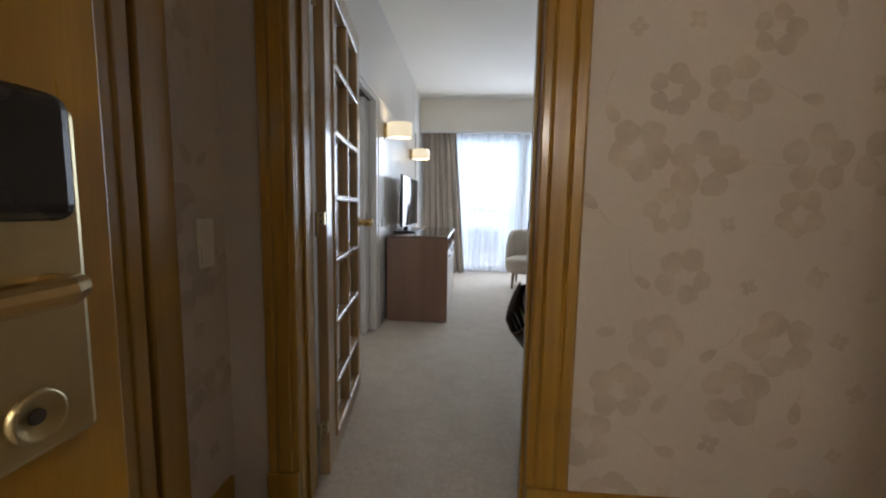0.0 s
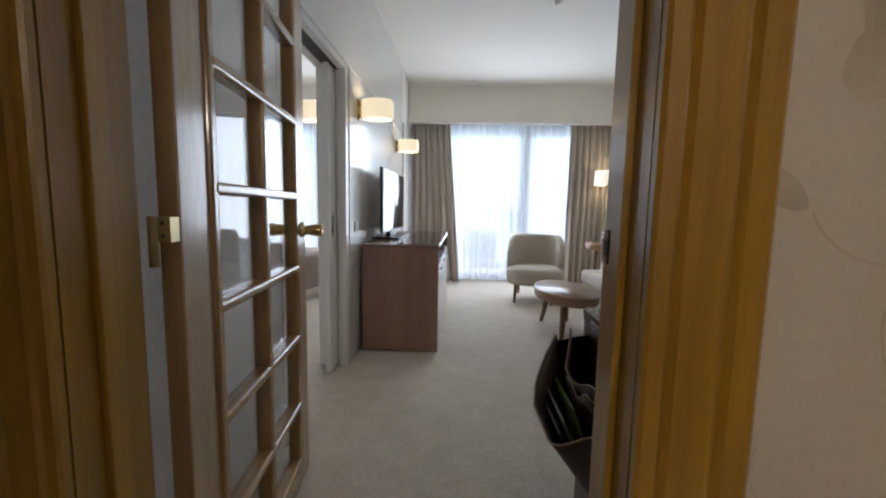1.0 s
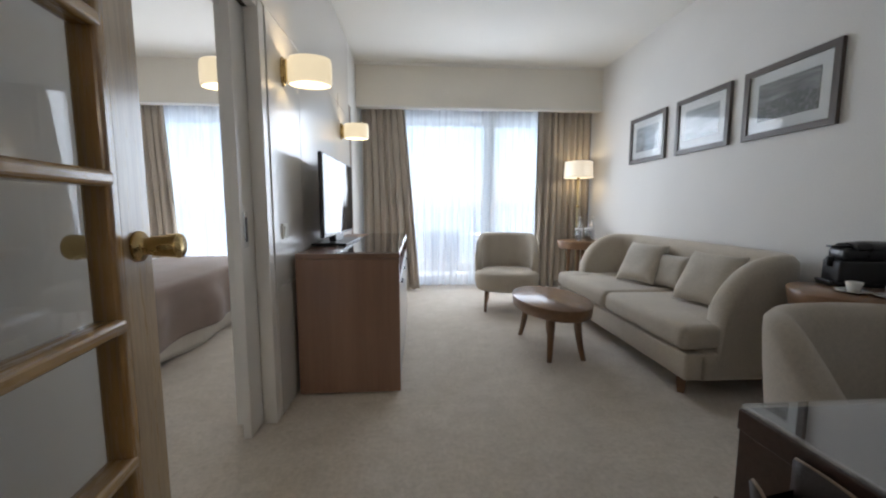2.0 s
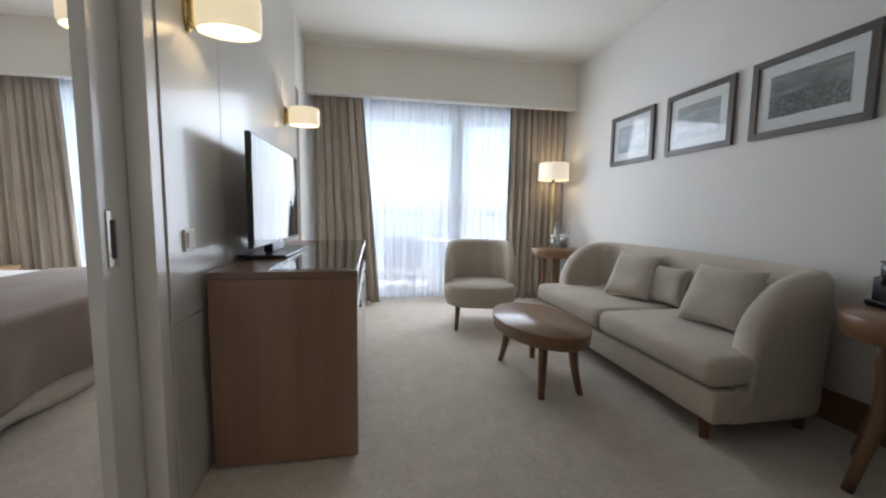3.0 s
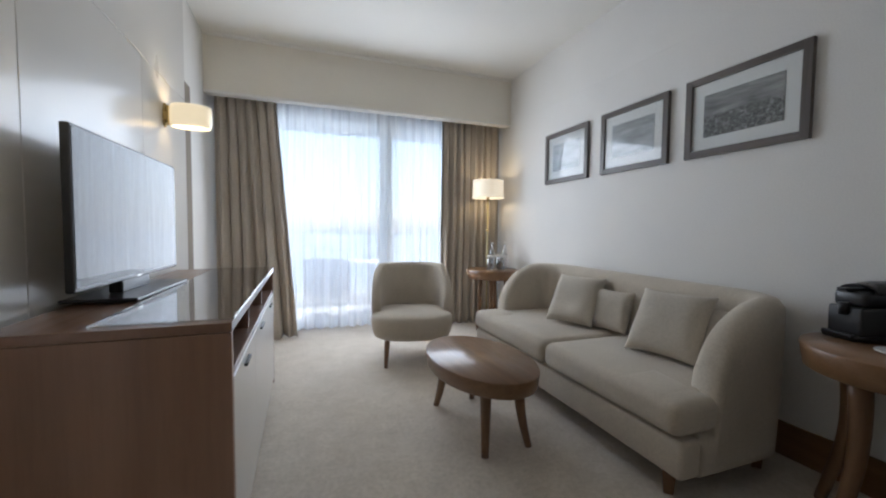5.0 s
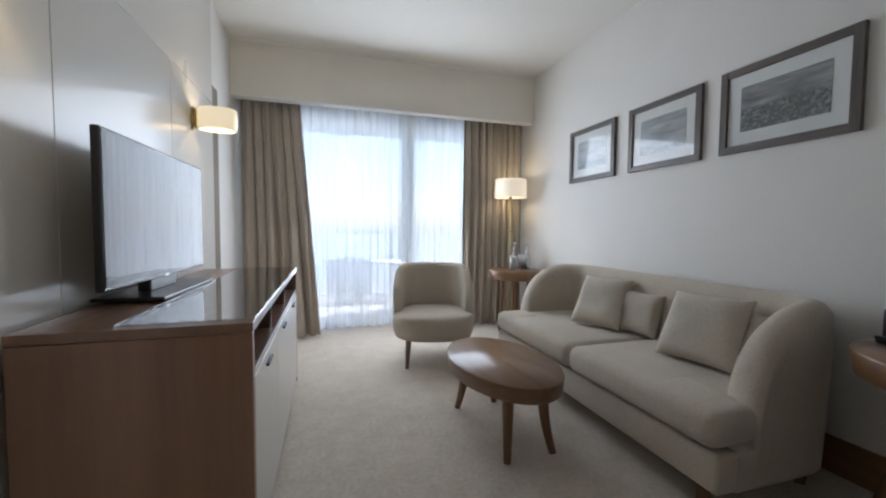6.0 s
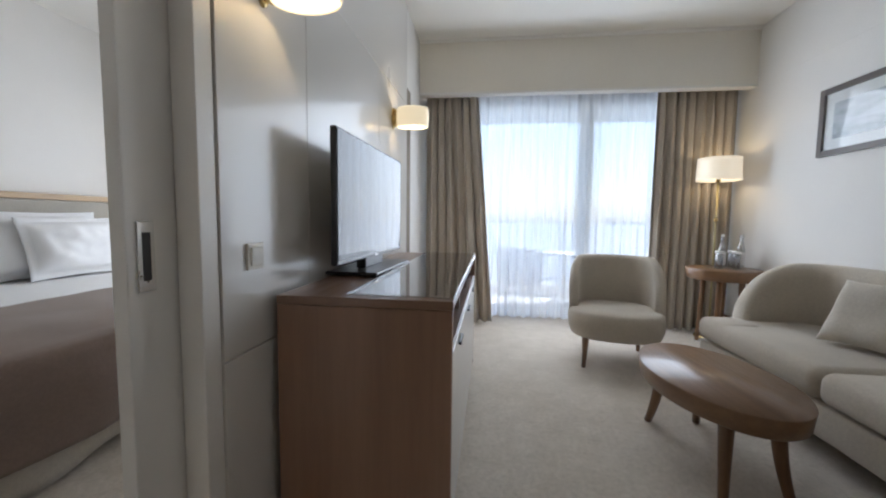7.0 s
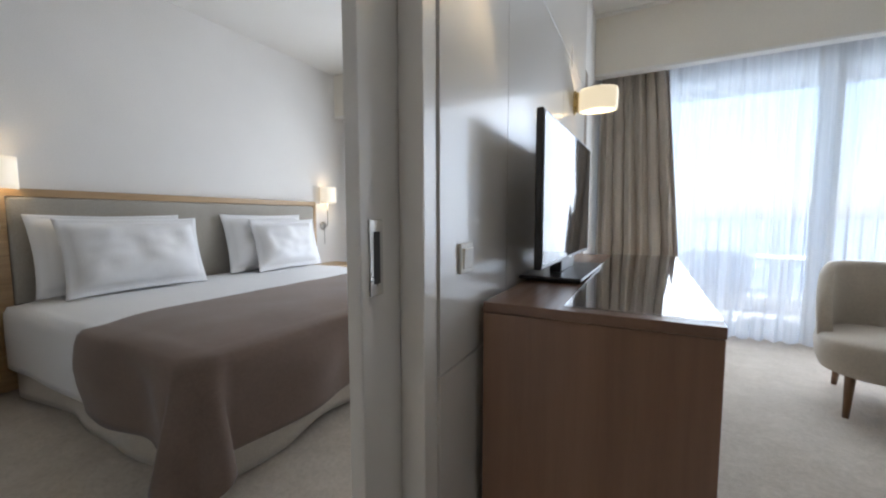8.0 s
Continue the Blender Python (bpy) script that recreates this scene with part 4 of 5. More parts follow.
# ---- sofa ----
def sofa():
    s = thing("sofa", (0, 0, 0), "taupe two-seat sofa with rounded arms and loose cushions", "sofa")
    X0, X1, Y0, Y1, T = 1.60, 2.335, 3.575, 5.63, 0.15
    R = 0.30
    # plan of the outer line from the near arm's front round the back to the far arm's front
    pts = [(X0 + (X1 - R - X0) * i / 14, Y0) for i in range(15)]
    pts += [(X1 - R + R * math.sin(a), Y0 + R - R * math.cos(a)) for a in [math.pi / 2 * i / 8 for i in range(1, 9)]]
    pts += [(X1, Y0 + R + (Y1 - Y0 - 2 * R) * i / 10) for i in range(1, 11)]
    pts += [(X1 - R + R * math.cos(a), Y1 - R + R * math.sin(a)) for a in [math.pi / 2 * i / 8 for i in range(1, 9)]]
    pts += [(X1 - R - (X1 - R - X0) * i / 14, Y1) for i in range(1, 15)]
    n = len(pts) - 1
    def shell(u, v):
        i = min(n, max(0, round(u * n)))
        p = Vector(pts[i])
        d = (Vector(pts[min(i + 1, n)]) - Vector(pts[max(i - 1, 0)])).normalized()
        inward = Vector((-d.y, d.x))
        k = max(0.0, min(1.0, (p.x - X0 - 0.1) / 0.42))
        top = 0.44 + 0.425 * math.sqrt(max(0.0, 1 - (1 - k) ** 2.2))
        if p.x < X0 + 0.1 and not 8 < i < n - 8:
            top = 0.31
        r = T / 2
        if v < 0.45:
            q = v / 0.45
            z, off = 0.12 + (top - r - 0.12) * q, 0.014 * (1 - q) ** 2
        elif v < 0.62:
            q = (v - 0.45) / 0.17 * math.pi
            z, off = top - r + r * math.sin(q), r - r * math.cos(q)
        else:
            q = (v - 0.62) / 0.38
            z, off = (top - r) * (1 - q) + 0.28 * q, T + 0.02 * q
        c = p + inward * off
        return (c.x, c.y, z)
    bm = sheet(shell, n, 30)
    bmesh.ops.holes_fill(bm, edges=[e for e in bm.edges if e.is_boundary])
    part("shell", bm, M_SOFA, s, "rounded upholstered back and arms", True)
    part("base", block(1.495, 1.76, Y0 + 0.011, Y1 - 0.011, 0.12, 0.287, 0.02), M_SOFA, s, "", True)
    part("base", block(1.72, 2.24, Y0 + 0.08, Y1 - 0.08, 0.128, 0.286, 0.012), M_SOFA, s, "", True)
    mid = (Y0 + Y1) / 2 - 0.05
    for y0, y1 in ((Y0 + 0.075, mid - 0.002), (mid + 0.002, Y1 - 0.045)):
        bm = block(1.465, 2.2, y0, y1, 0.296, 0.452, 0.055, 5)
        # tongue of the cushion in front of the arm
        ya, yb = (Y0 + 0.012, y0 + 0.3) if y0 < mid else (y1 - 0.3, Y1 - 0.012)
        lug = block(1.466, 1.735, ya, yb, 0.297, 0.452, 0.055, 5)
        spare = bpy.data.meshes.new("lug")
        lug.to_mesh(spare)
        bm.from_mesh(spare)
        bpy.data.meshes.remove(spare)
        for v in bm.verts:
            if v.co.z > 0.38:
                u, w = (v.co.x - 1.465) / 0.735, (v.co.y - y0) / (y1 - y0)
                v.co.z += 0.02 * (4 * u * (1 - u)) ** 0.5 * (4 * w * (1 - w)) ** 0.5 if 0 < u < 1 and 0 < w < 1 else 0
        part("seat_cushion", bm, M_SOFA, s, "", True)
    for x in (1.56, 2.15):
        for y in (Y0 + 0.12, Y1 - 0.12):
            part("leg", tube([(x, y, 0.14), (x, y, 0.0)], [0.044, 0.027], 4), M_TEAK_Z, s)
    return s


sofa()


def sofa_cushion(place, turn, tilt, w, h, d, seed, label, roll=0):
    ob = solid("cushion", cushion(w, h, d, 0.5, 22, 0.014, 0.012, seed), M_PILLOW, label, "cushion", "", "sofa cushions", True)
    ob.matrix_world = pose(*place) @ pose(0, 0, 0, 0, 0, turn) @ pose(0, 0, 0, tilt, roll, 0)
    return ob


sofa_cushion((2.0, 4.9, 0.642), 112, 33, 0.375, 0.40, 0.15, 1.0, "square linen scatter cushion leaning at an angle", 0)
sofa_cushion((2.11, 4.645, 0.6), 100, 20, 0.30, 0.30, 0.12, 2.0, "small linen scatter cushion between the larger ones")
sofa_cushion((2.0, 4.085, 0.64), 102, 30, 0.405, 0.40, 0.16, 3.0, "square linen scatter cushion with slumped corners")
sofa_cushion((2.12, 3.80, 0.61), 95, 18, 0.32, 0.30, 0.12, 4.0, "small linen scatter cushion behind the square one")

# ---- pictures ----
PICS = [("monochrome beach print", 5.888, 5.258, 0.3, (0.3, 0.31, 0.33), (0.68, 0.7, 0.73), 0.22),
        ("monochrome cloud and sea print", 5.099, 4.463, 1.7, (0.26, 0.27, 0.29), (0.62, 0.64, 0.67), 0.12),
        ("monochrome pebble shore print", 4.335, 3.665, 3.1, (0.09, 0.09, 0.095), (0.45, 0.45, 0.46), 0.5)]
for what, ya, yb, seed, dark, light, hz in PICS:
    pic = thing("framed_picture", (RIGHT, (ya + yb) / 2, 1.887), "framed " + what + " with wide white mount", "picture", "row of three pictures")
    hw, hh, b = (ya - yb) / 2, 0.247, 0.043
    part("frame_side", box(-0.028, -0.001, -hw, -hw + b, -hh, hh, 0.002), M_FRAME_Z, pic)
    part("frame_side", box(-0.028, -0.001, hw - b, hw, -hh, hh, 0.002), M_FRAME_Z, pic)
    part("frame_side", box(-0.0275, -0.001, -hw + b, hw - b, -hh, -hh + b, 0.002), M_FRAME, pic)
    part("frame_side", box(-0.0275, -0.001, -hw + b, hw - b, hh - b, hh, 0.002), M_FRAME, pic)
    part("mount", box(-0.012, -0.006, -hw + b, hw - b, -hh + b, hh - b), M_PAPER, pic, "white card mount")
    part("print", box(-0.0145, -0.0125, -hw + b + 0.075, hw - b - 0.075, -hh + b + 0.075, hh - b - 0.075), photo_material(what.replace(" ", "_"), seed, dark, light, hz), pic, "grey photographic print")
    part("glazing", box(-0.019, -0.0175, -hw + b, hw - b, -hh + b, hh - b), M_GLASS, pic)

# ---- floor lamp ----
fl = thing("floor_lamp", (2.11, 6.66, 0), "brass floor lamp with lit cream drum shade", "lamp")
part("base", lathe([(0, 0), (0.13, 0), (0.13, 0.012), (0.12, 0.02), (0.02, 0.024), (0, 0.024)], 36), M_BRASS, fl, "", True)
part("pole", tube([(0, 0, 0.02), (0, 0, 1.53)], 0.010, 14), M_PLATE, fl, "brass pole", True)
part("pole_joint", lathe([(0.012, 1.15), (0.019, 1.155), (0.019, 1.18), (0.012, 1.185)], 20), M_BRASS, fl, "", True)
part("lampholder", lathe([(0, 1.53), (0.02, 1.53), (0.02, 1.60), (0, 1.60)], 20), M_BRASS, fl, "", True)
part("shade", sheet(lambda u, v: ((0.187 - 0.006 * v) * math.cos(2 * math.pi * u), (0.187 - 0.006 * v) * math.sin(2 * math.pi * u), 1.545 + 0.215 * v), 48, 6, 0.002, True), M_SHADE, fl, "lit cream cloth shade", True)
bulb("bulb", (2.11, 6.66, 1.66), FLOOR_W, 0.03)


# ---- bottles and glasses on the corner table ----
def bottle(place, label, h=0.31):
    b = thing("bottle", place, label, "bottle", "water bottles")
    r = 0.033
    part("body", lathe([(0, 0.0), (r * 0.9, 0.0), (r, 0.006), (r, h * 0.5), (r * 0.82, h * 0.62), (r * 0.42, h * 0.8), (r * 0.4, h * 0.93), (0, h * 0.93)], 28), M_BOTTLE, b, "", True)
    part("paper_label", lathe([(r + 0.0005, h * 0.1), (r + 0.0012, h * 0.11), (r + 0.0012, h * 0.47), (r + 0.0005, h * 0.48)], 28, closed=False), M_PAPER, b, "white paper label", True)
    part("cap", lathe([(0, h * 0.925), (r * 0.48, h * 0.925), (r * 0.48, h), (0, h)], 20), M_CHINA, b, "white cap", True)


def tumbler(place, h=0.16, r=0.033):
    g = thing("drinking_glass", place, "clear straight drinking glass standing by the bottles", "glass", "drinking glasses")
    part("body", lathe([(0, 0.0), (r * 0.92, 0.0), (r, h), (r - 0.002, h), (r * 0.88, 0.01), (0, 0.01)], 28), M_BOTTLE, g, "", True)
    part("paper_cover", lathe([(0, h - 0.001), (r + 0.002, h - 0.001), (r + 0.0025, h - 0.022), (r + 0.003, h - 0.022), (r + 0.0025, h + 0.001), (0, h + 0.001)], 28), M_PAPER, g, "white paper hygiene cover", True)


bottle((2.08, 6.47, 0.72), "clear glass water bottle with white label")
bottle((2.225, 6.44, 0.72), "clear glass water bottle with white label")
tumbler((2.02, 6.40, 0.72))
tumbler((2.15, 6.37, 0.72))
tumbler((2.185, 6.5, 0.72))

# ---- coffee machine and cups ----
cm = thing("coffee_machine", (2.21, 3.345, 0.74), "black capsule coffee machine with rounded lid and lever", "coffee machine", turn=-17)
part("drip_tray", block(-0.135, 0.115, -0.062, 0.062, 0.0, 0.022, 0.008), M_BLACK, cm, "", True)
part("tray_lip", block(-0.14, -0.118, -0.06, 0.06, 0.012, 0.03, 0.005), M_BLACK, cm, "", True)
part("body", block(-0.108, 0.112, -0.066, 0.066, 0.02, 0.135, 0.012), M_BLACKSATIN, cm, "", True)
part("head", block(-0.09, 0.108, -0.064, 0.064, 0.13, 0.2, 0.02, 4), M_BLACK, cm, "glossy black head", True)


def lid(u, v):
    """A barrel vault over the head, lower towards its front."""
    t = math.pi * u
    x = -0.06 + 0.166 * v
    rise = 0.036 + 0.012 * min(1.0, v * 2.2)
    return (x, -0.066 * math.cos(t), 0.188 + rise * math.sin(t) ** 0.7)


bm = sheet(lid, 24, 10)
bmesh.ops.holes_fill(bm, edges=[e for e in bm.edges if e.is_boundary])
part("lid", bm, M_BLACK, cm, "", True)
part("lever", box(-0.125, -0.03, -0.02, 0.02, 0.2, 0.21, 0.003), M_BLACK, cm)
part("water_tank", block(0.112, 0.14, -0.055, 0.055, 0.012, 0.205, 0.012), M_BLACKSATIN, cm, "dark water tank", True)
part("spout", lathe([(0.014, 0.1), (0.018, 0.15), (0, 0.15)], 20, (-0.112, 0, 0)), M_BLACK, cm, "", True)


def cup(place, turn):
    c = thing("coffee_cup", place, "white china coffee cup on its saucer", "cup", "coffee cups", turn=turn)
    part("saucer", lathe([(0, 0.004), (0.03, 0.0), (0.066, 0.012), (0.067, 0.015), (0.03, 0.006), (0, 0.006)], 36), M_CHINA, c, "", True)
    part("cup", lathe([(0, 0.008), (0.022, 0.007), (0.033, 0.055), (0.031, 0.055), (0.02, 0.012), (0, 0.012)], 32), M_CHINA, c, "", True)
    part("handle", tube([(0.031, 0, 0.047), (0.048, 0, 0.044), (0.05, 0, 0.03), (0.028, 0, 0.022)], 0.004, 10), M_CHINA, c, "", True)


cup((2.0, 3.17, 0.74), 40)
cup((2.05, 3.045, 0.74), 60)
tray = thing("capsule_box", (2.25, 3.075, 0.74), "black box of coffee capsules", "box")
part("box", box(-0.05, 0.05, -0.06, 0.06, 0, 0.17, 0.004), M_BLACKSATIN, tray)

# ---- desk ----
desk = thing("desk", (0, 0, 0), "dark wood desk with glass top against the wall", "desk")
DX0, DX1, DY0, DY1, DZ = 0.372, 2.36, 1.50, 1.985, 0.862
part("end_panel", box(DX0, DX0 + 0.035, DY0, DY1, 0, DZ - 0.03, 0.002), M_WENGE, desk)
part("end_panel", box(DX1 - 0.035, DX1, DY0, DY1, 0, DZ - 0.03, 0.002), M_WENGE, desk)
part("top", box(DX0 - 0.002, DX1 + 0.002, DY0, DY1 + 0.002, DZ - 0.03, DZ, 0.002), M_WENGE, desk)
part("drawer_front", box(DX0 + 0.036, DX1 - 0.036, DY1 - 0.03, DY1 - 0.008, DZ - 0.13, DZ - 0.031, 0.002), M_WENGE, desk)
solid("glass_top", box(DX0, DX1, DY0 + 0.002, DY1, DZ + 0.0005, DZ + 0.0085, 0.002), M_TABLEGLASS, "clear glass sheet lying on the dark desk", "glass sheet")
solid("plate", lathe([(0, 0.0), (0.15, 0.0), (0.168, 0.006), (0.172, 0.016), (0.168, 0.021), (0.155, 0.022), (0.148, 0.019), (0, 0.019)], 48, (0.575, 1.66, DZ + 0.0087), 0.88, 0.88), M_CREAM, "large round cream ceramic plate on the glass", "plate", smooth=True)

# ---- leather magazine holder on the desk's end ----
mh = thing("magazine_holder", (0, 0, 0), "dark brown leather magazine holder hung on the desk end", "magazine holder")


def leather(name, rim, x_bot, z_bot, y0, y1, parent, label=""):
    """A leather sheet from a straight foot up to a wavy rim; rim(u) gives x and z."""
    def f(u, v):
        xt, zt = rim(u)
        y = y0 + (y1 - y0) * u
        k = v ** 1.15
        return (x_bot + (xt - x_bot) * k, y, z_bot + (zt - z_bot) * v)
    p = part(name, sheet(f, 28, 10, 0.004), M_LEATHER, parent, label, True)
    part("stitched_edge", tube([Vector(f(i / 28, 1.0)) for i in range(29)], 0.0022, 8), M_STITCH, p, "pale cut leather edge", True)
    return p


def along(knots, u):
    """Smooth way from knot to knot (u, value)."""
    for (a, p), (b, q) in zip(knots, knots[1:]):
        if u <= b:
            k = max(0.0, min(1.0, (u - a) / (b - a)))
            return p + (q - p) * k * k * (3 - 2 * k)
    return knots[-1][1]


H0 = 0.41
OUT_X = [(0, 0.27), (0.35, 0.2), (0.7, 0.19), (0.86, 0.2), (1, 0.264)]
OUT_Z = [(0, 0.7), (0.3, 0.625), (0.68, 0.64), (0.86, 0.67), (0.97, 0.795), (1, 0.807)]
MID_X = [(0, 0.335), (0.3, 0.29), (0.7, 0.27), (1, 0.304)]
MID_Z = [(0, 0.815), (0.14, 0.77), (0.28, 0.765), (0.55, 0.735), (0.78, 0.755), (0.95, 0.825), (1, 0.83)]
SLIP_Z = [(0, 0.78), (0.1, 0.765), (0.16, 0.735), (0.3, 0.742), (0.44, 0.712), (0.52, 0.735), (0.6, 0.74)]
leather("back_panel", lambda u: (0.364, 0.832 + 0.014 * u + 0.005 * math.sin(9 * u)), 0.366, H0, 1.56, 1.895, mh)
leather("inner_pocket", lambda u: (along(MID_X, u), along(MID_Z, u)), 0.36, H0 + 0.01, 1.555, 1.888, mh)
leather("slip_pocket", lambda u: (along(MID_X, u * 0.62) - 0.008, along(SLIP_Z, u * 0.6)), 0.352, H0 + 0.012, 1.556, 1.762, mh)
leather("outer_pocket", lambda u: (along(OUT_X, u), along(OUT_Z, u)), 0.345, H0 + 0.005, 1.55, 1.892, mh)
for y, zs in ((1.557, (0.70, 0.69)), (1.891, (0.812, 0.8))):
    for xa, xb, xc, zt in ((0.362, 0.31, 0.352, zs[0]), (0.31, 0.266, 0.345, zs[1])):
        bm = bmesh.new()
        bm.faces.new([bm.verts.new(c) for c in ((xa, y, zt), (xb, y, zt - 0.01), (xc, y, H0 + 0.02), (0.36, y, H0 + 0.02))])
        bmesh.ops.solidify(bm, geom=bm.faces[:], thickness=0.004)
        part("gusset", bm, M_LEATHER, mh)
for k, (m, label, lean) in enumerate(((M_GREEN, "green covered magazine in the leather holder", -19), (M_GREY, "grey covered magazine in the leather holder", -25), (M_BLACKSATIN, "dark covered booklet in the leather holder", -29))):
    mag = solid("magazine", box(-0.003, 0.003, -0.088, 0.088, 0.0, 0.262 - 0.02 * k, 0.001), m, label, "magazine", "", "magazines in the holder")
    mag.matrix_world = pose(0.347 - 0.006 * k, 1.772 - 0.008 * k, 0.445, 0, lean, 0)
cord = solid("power_cord", tube([(0.33, 1.62, 0.005), (0.318, 1.615, 0.05), (0.30, 1.61, 0.12), (0.31, 1.612, 0.2), (0.345, 1.62, 0.26), (0.368, 1.63, 0.28)], 0.004, 8), M_BLACK, "thin black power cord hanging by the desk", "cable", smooth=True)

# ---- smoke detector ----
sd = thing("smoke_detector", (0.755, 4.35, CEIL), "small white round smoke detector on the ceiling", "smoke detector")
part("base", lathe([(0, -0.001), (0.05, -0.001), (0.05, -0.018), (0.044, -0.026), (0.0, -0.026)], 32), M_CHINA, sd, "", True)
part("sensor", lathe([(0, -0.026), (0.024, -0.026), (0.02, -0.045), (0, -0.047)], 24), M_CHINA, sd, "", True)

# ---- bed ----
BX0, BX1, BY0, BY1 = -3.94, -1.93, 3.6, 6.03
bed = thing("bed", (0, 0, 0), "wide made bed of two joined mattresses with cream skirt", "bed")


def skirt_line(t):
    """Plan of the skirt: near side, foot, far side, with soft pleats."""
    per = [(BX0, BY0), (BX1, BY0), (BX1, BY1), (BX0, BY1)]
    L = [2.0, 2.39, 2.0]
    s = t * sum(L)
    k = 0
    while k < 2 and s > L[k]:
        s -= L[k]
        k += 1
    a, b = Vector(per[k]), Vector(per[k + 1])
    p = a + (b - a) * (s / L[k])
    d = (b - a).normalized()
    return p, Vector((d.y, -d.x)), t * sum(L)


def skirt(u, v):
    p, n, s = skirt_line(u)
    w = 0.014 * math.sin(s * 6.5) * (1 - v) + 0.045 * noise.noise((s * 2.3, 0, 0)) * (1 - v)
    lift = 0.05 * max(0, noise.noise((s * 1.7, 5, 0)))
    q = p + n * (w + 0.02)
    return (q.x, q.y, 0.005 + lift * (1 - v) + 0.33 * v)


part("bed_skirt", sheet(skirt, 160, 8, 0.004), M_SKIRT, bed, "cream cloth skirt", True)
part("box_base", box(BX0, BX1 - 0.06, BY0 + 0.06, BY1 - 0.06, 0.02, 0.32, 0.01), M_SKIRT, bed)
BMID = 4.80
for y0, y1 in ((BY0, BMID - 0.003), (BMID + 0.003, BY1)):
    part("mattress", block(BX0, BX1, y0, y1, 0.315, 0.575, 0.07, 5), M_SHEET, bed, "", True)


def drape(name, x0, x1, drop_foot, drop_side, material, label, z, lift, seed, sides=True, fold=0.02):
    """Cloth over the bed: flat on top, hanging over the near side and foot, with soft folds."""
    nu, nv = 60, 84
    ov_side = drop_side
    def f(u, v):
        sx = x0 + (x1 - x0 + drop_foot) * u
        sy = (BY0 - ov_side) + (BY1 - BY0 + 2 * ov_side) * v
        x, y, zz = sx, sy, z
        r = 0.06
        hang_f = max(0.0, sx - x1)
        hang_n = max(0.0, BY0 - sy)
        hang_p = max(0.0, sy - BY1)
        wav = fold * (noise.noise((sx * 3 + seed, sy * 3, 0)) + 0.6 * math.sin(sy * 7.5 + seed))
        wav2 = fold * (noise.noise((sx * 3 + seed, sy * 3, 4)) + 0.6 * math.sin(sx * 10 + seed))
        if hang_f > 0:
            x = x1 + lift + min(hang_f, r) * 0.5 + wav * min(1, hang_f / 0.2) + 0.02
            zz = z - max(0, hang_f - r * 0.4)
        hs = max(hang_n, hang_p)
        if hs > 0:
            edge, sg = (BY0, -1) if hang_n > 0 else (BY1, 1)
            y = edge + sg * (lift + min(hs, r) * 0.5 + wav2 * min(1, hs / 0.2) + 0.02)
            zz = min(zz, z - max(0, hs - r * 0.4))
            if hang_f > 0:
                d, ang = math.hypot(hang_f, hs), math.atan2(hs, hang_f)
                out = lift + 0.05 + 0.22 * d + 0.04 * math.sin(6 * ang) * d / 0.4
                x = x1 + out * math.cos(ang)
                y = edge + sg * out * math.sin(ang)
                zz = z - max(0, d - 0.02) * 1.02
        zz += 0.006 * noise.noise((sx * 4, sy * 4, seed)) if hs == 0 and hang_f == 0 else 0
        edge_d = max(0.0, min(sy - BY0, BY1 - sy, x1 - sx))
        zz -= 0.032 * max(0.0, 1 - edge_d / 0.3) ** 2
        return (x, y, max(0.012, zz))
    return part(name, sheet(f, nu, nv, 0.006), material, None, "", True)


dv = drape("duvet", BX0 + 0.02, BX1 - 0.02, 0.02, 0.41, M_SHEET, "", 0.605, 0.01, 2.0, fold=0.007)
tagged(dv, "smooth white bed sheet tucked over the mattresses", "bedding")
th = drape("bed_throw", -2.78, BX1, 0.45, 0.44, M_THROW, "", 0.622, 0.05, 9.0, fold=0.042)
tagged(th, "dark brown throw spread over the foot of the bed", "bed throw")

hb = thing("headboard", (0, 0, 0), "oak framed headboard with grey cloth panels", "headboard")
part("top_rail", box(-4.045, -3.955, 3.30, 6.20, 1.272, 1.325, 0.004), M_HEAD, hb)
part("side_rail", box(-4.045, -3.955, 6.16, 6.20, 0.02, 1.275, 0.004), M_HEAD, hb)
part("side_rail", box(-4.045, -3.955, 3.30, 3.60, 0.02, 1.275, 0.004), M_HEAD, hb)
part("upholstered_panel", block(-4.045, -3.945, 3.605, 6.155, 0.3, 1.268, 0.018), M_HEADFAB, hb, "grey upholstered panel", True)


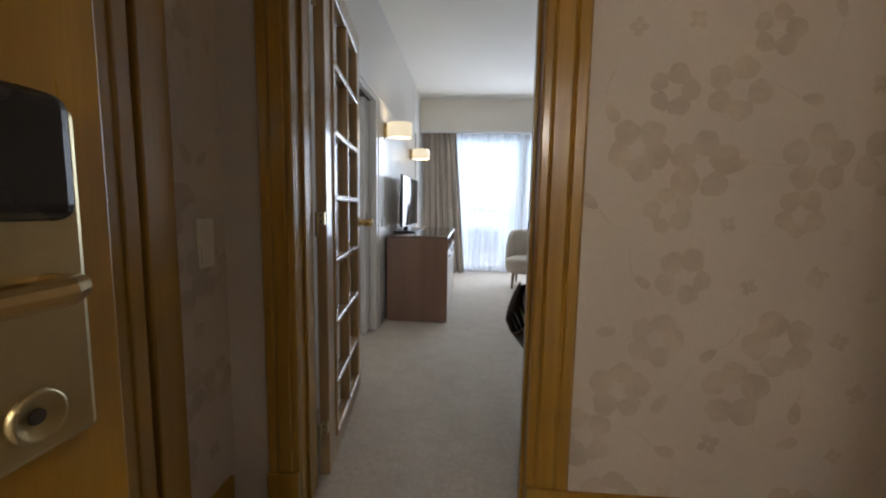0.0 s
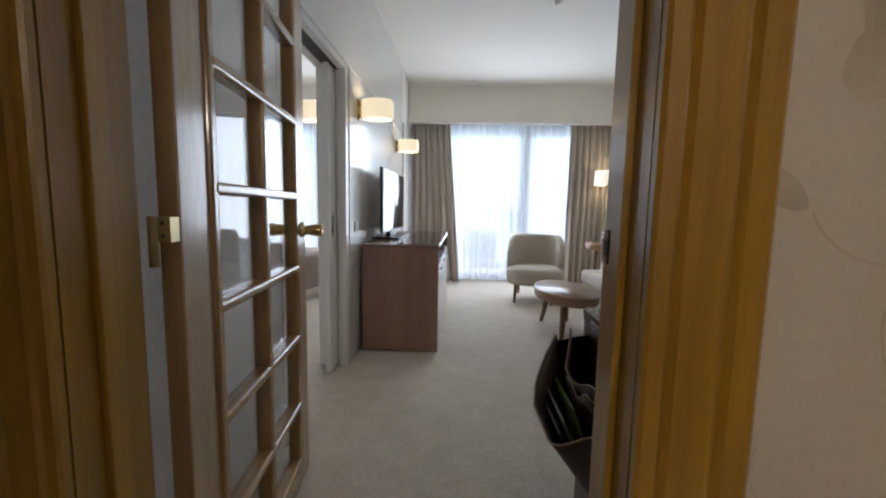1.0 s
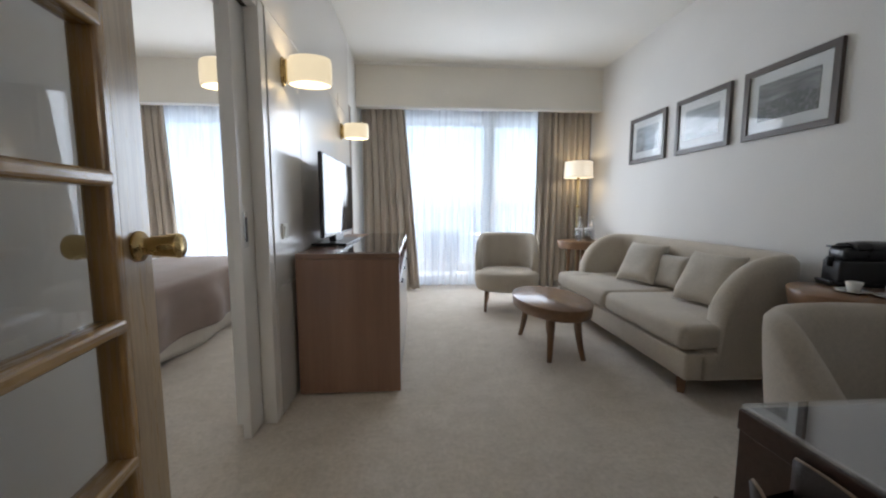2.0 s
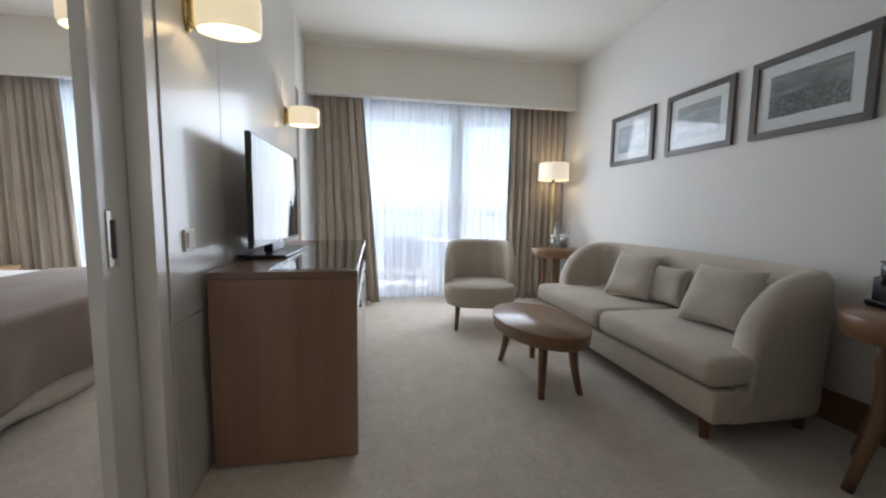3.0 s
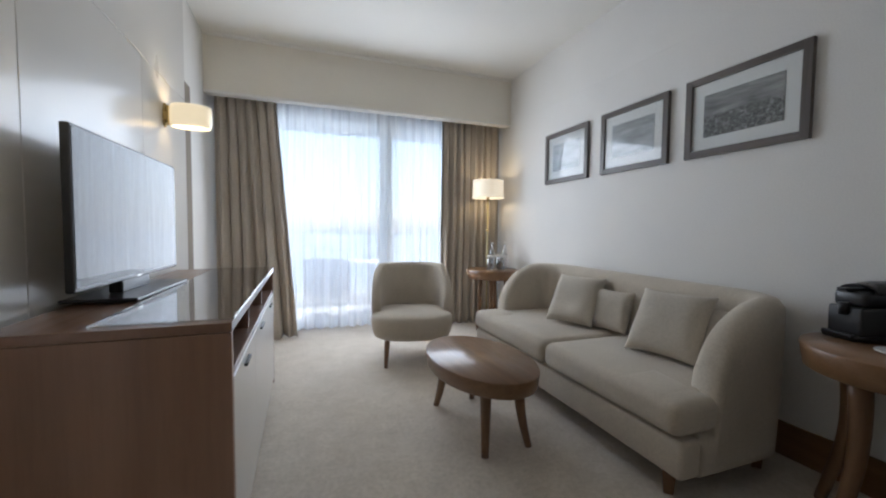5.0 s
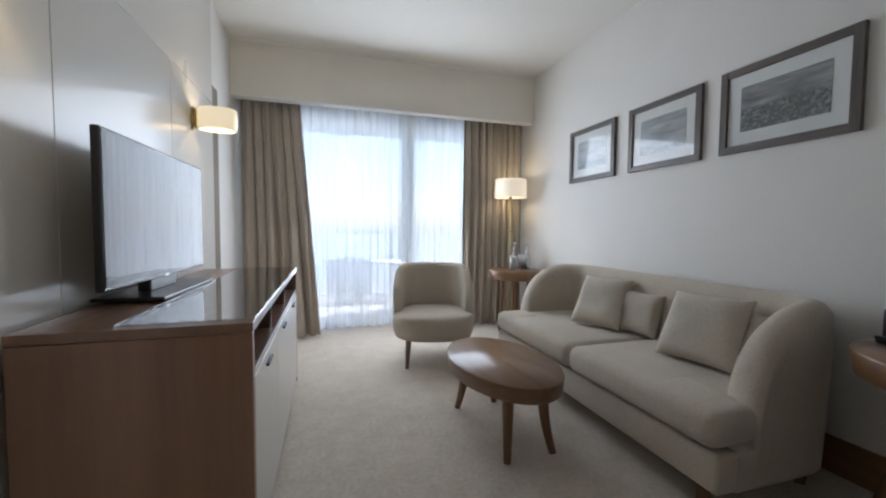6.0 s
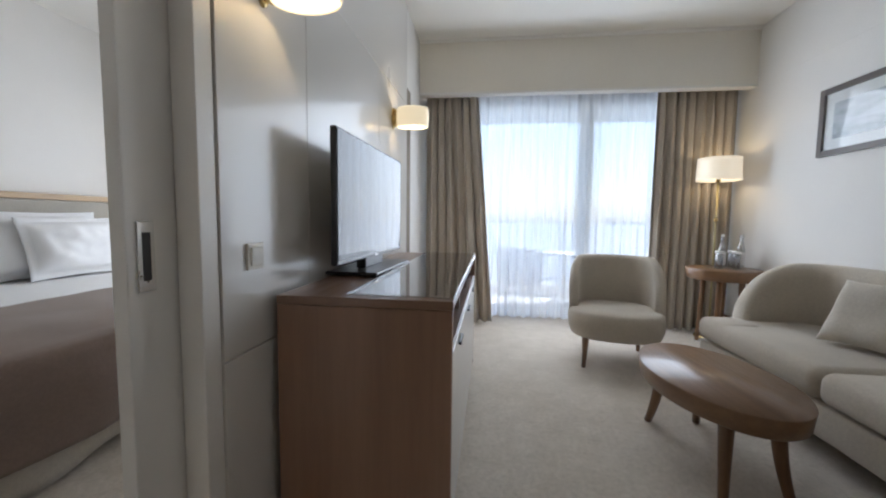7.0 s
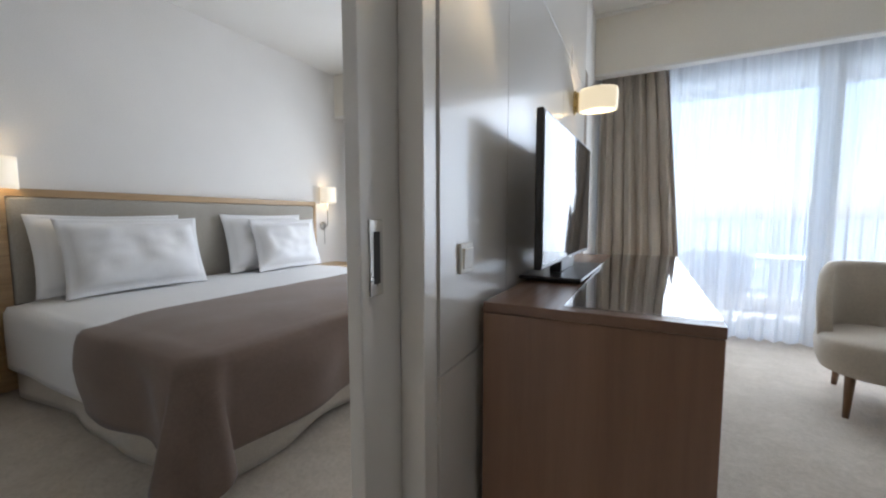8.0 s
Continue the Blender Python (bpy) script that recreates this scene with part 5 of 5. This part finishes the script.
def oxford(w, h, d, border, seed, n=30):
    """A bed pillow in a case with a flat border all round, plump within, with soft dents."""
    bm = bmesh.new()
    for side in (-1, 1):
        grid = []
        for i in range(n + 1):
            row = []
            for j in range(n + 1):
                x, z = w * (i / n - 0.5), h * (j / n - 0.5)
                u, v = min(1.0, abs(x) / (w / 2 - border)), min(1.0, abs(z) / (h / 2 - border))
                k = max(0.0, (1 - u ** 3.2) * (1 - v ** 3.2)) ** 0.5
                dent = 0.034 * k * noise.noise((x * 5 + seed, side * 3.1, z * 5)) + 0.014 * k * noise.noise((x * 11 + seed, side * 7.1, z * 14))
                sway = 0.008 * (1 - k) * noise.noise((x * 6 + seed, 0, z * 6))
                pull = 1 - 0.05 * (1 - (2 * x / w) ** 2) * abs(2 * z / h) ** 3
                row.append(bm.verts.new((x * (1 - 0.05 * (1 - (2 * z / h) ** 2) * abs(2 * x / w) ** 3), side * (0.003 + k * d / 2) + dent + sway, z * pull)))
            grid.append(row)
        for i in range(n):
            for j in range(n):
                bm.faces.new((grid[i][j], grid[i + 1][j], grid[i + 1][j + 1], grid[i][j + 1]))
    bmesh.ops.bridge_loops(bm, edges=[e for e in bm.edges if e.is_boundary])
    return bm


def bed_pillow(place, tilt, w, h, seed, label, turn=90, d=0.23):
    ob = solid("pillow", oxford(w, h, d, 0.045, seed), M_SHEET, label, "pillow", "", "bed pillows", True)
    ob.matrix_world = pose(*place) @ pose(0, 0, 0, 0, 0, turn) @ pose(0, 0, 0, tilt, 0, 0)


bed_pillow((-3.84, 4.12, 0.885), -13, 0.94, 0.56, 1.0, "large white pillow propped against the headboard")
bed_pillow((-3.68, 4.19, 0.87), -15, 0.9, 0.54, 2.0, "white pillow leaning on the one behind")
bed_pillow((-3.84, 5.42, 0.89), -13, 0.94, 0.57, 3.0, "large white pillow propped against the headboard")
bed_pillow((-3.68, 5.53, 0.865), -15, 0.8, 0.52, 4.0, "white pillow leaning on the one behind")


def bedside_lamp(y, label):
    l = thing("bedside_lamp", (-4.05, y, 0), label, "lamp", "bedside lamps")
    part("wall_disc", moved(lathe([(0, 0), (0.05, 0), (0.05, 0.012), (0, 0.015)], 28), pose(0.001, 0, 1.03, 0, 90, 0)), M_STEEL, l, "", True)
    part("rod", tube([(0.016, 0, 1.03), (0.08, 0, 1.03), (0.09, 0, 1.06), (0.09, 0, 1.34)], 0.006, 10), M_STEEL, l, "", True)
    part("rod_end", tube([(0.03, 0, 0.80), (0.03, 0, 0.98), (0.016, 0, 1.01)], 0.005, 10), M_STEEL, l, "", True)
    part("shade", sheet(lambda u, v: (0.105 + 0.098 * math.cos(2 * math.pi * u), 0.098 * math.sin(2 * math.pi * u), 1.315 + 0.2 * v), 36, 6, 0.002, True), M_SHADE, l, "lit cream cloth shade", True)
    bulb("bulb", (-3.945, y, 1.39), BED_W, 0.03)


bedside_lamp(6.40, "lit bedside wall lamp with cream shade by the curtain")
bedside_lamp(3.565, "lit bedside wall lamp with cream shade")
for y0, y1, label in ((6.2, 6.62, "oak bedside table by the window"), (3.05, 3.29, "oak bedside table beside the bed")):
    ns = thing("bedside_table", (0, 0, 0), label, "bedside table", "bedside tables")
    part("body", box(-4.04, -3.62, y0 + 0.01, y1 - 0.01, 0.0, 0.52, 0.004), M_HEAD, ns)
    part("top", box(-4.045, -3.61, y0, y1, 0.52, 0.55, 0.004), M_HEAD, ns)
    part("drawer_front", box(-3.62, -3.605, y0 + 0.03, y1 - 0.03, 0.3, 0.5, 0.003), M_HEAD, ns)

# ---- balcony chair ----
def wicker_chair(place, turn):
    c = thing("balcony_chair", place, "grey wicker armchair standing on the balcony", "chair", turn=turn)
    def shell(u, v):
        a = math.radians(-35 + 250 * u)
        top = 0.80 - 0.18 * (1 - math.sin(math.pi * u)) ** 1.2
        return ((0.30 + 0.03 * v) * math.cos(a), (0.29 + 0.03 * v) * math.sin(a), 0.30 + (top - 0.30) * v)
    part("backrest", sheet(shell, 36, 8, 0.02), M_RATTAN, c, "", True)
    part("seat", lathe([(0, 0.36), (0.28, 0.36), (0.3, 0.39), (0.28, 0.43), (0, 0.44)], 36), M_RATTAN, c, "", True)
    for k in range(4):
        a = math.pi / 4 + k * math.pi / 2
        part("leg", tube([(0.2 * math.cos(a), 0.2 * math.sin(a), 0.37), (0.25 * math.cos(a), 0.25 * math.sin(a), 0.0)], 0.014, 8), M_RAIL, c, "", True)


wicker_chair((0.33, 7.95, -0.02), 170)
bt = thing("balcony_table", (0.98, 8.15, -0.02), "round white balcony table", "table")
part("top", lathe([(0, 0.69), (0.33, 0.69), (0.34, 0.70), (0.34, 0.715), (0, 0.72)], 40), M_ALU, bt, "", True)
part("pillar", tube([(0, 0, 0.02), (0, 0, 0.69)], 0.03, 14), M_ALU, bt, "", True)
part("foot", lathe([(0, 0), (0.22, 0), (0.22, 0.015), (0.03, 0.03), (0, 0.03)], 32), M_ALU, bt, "", True)
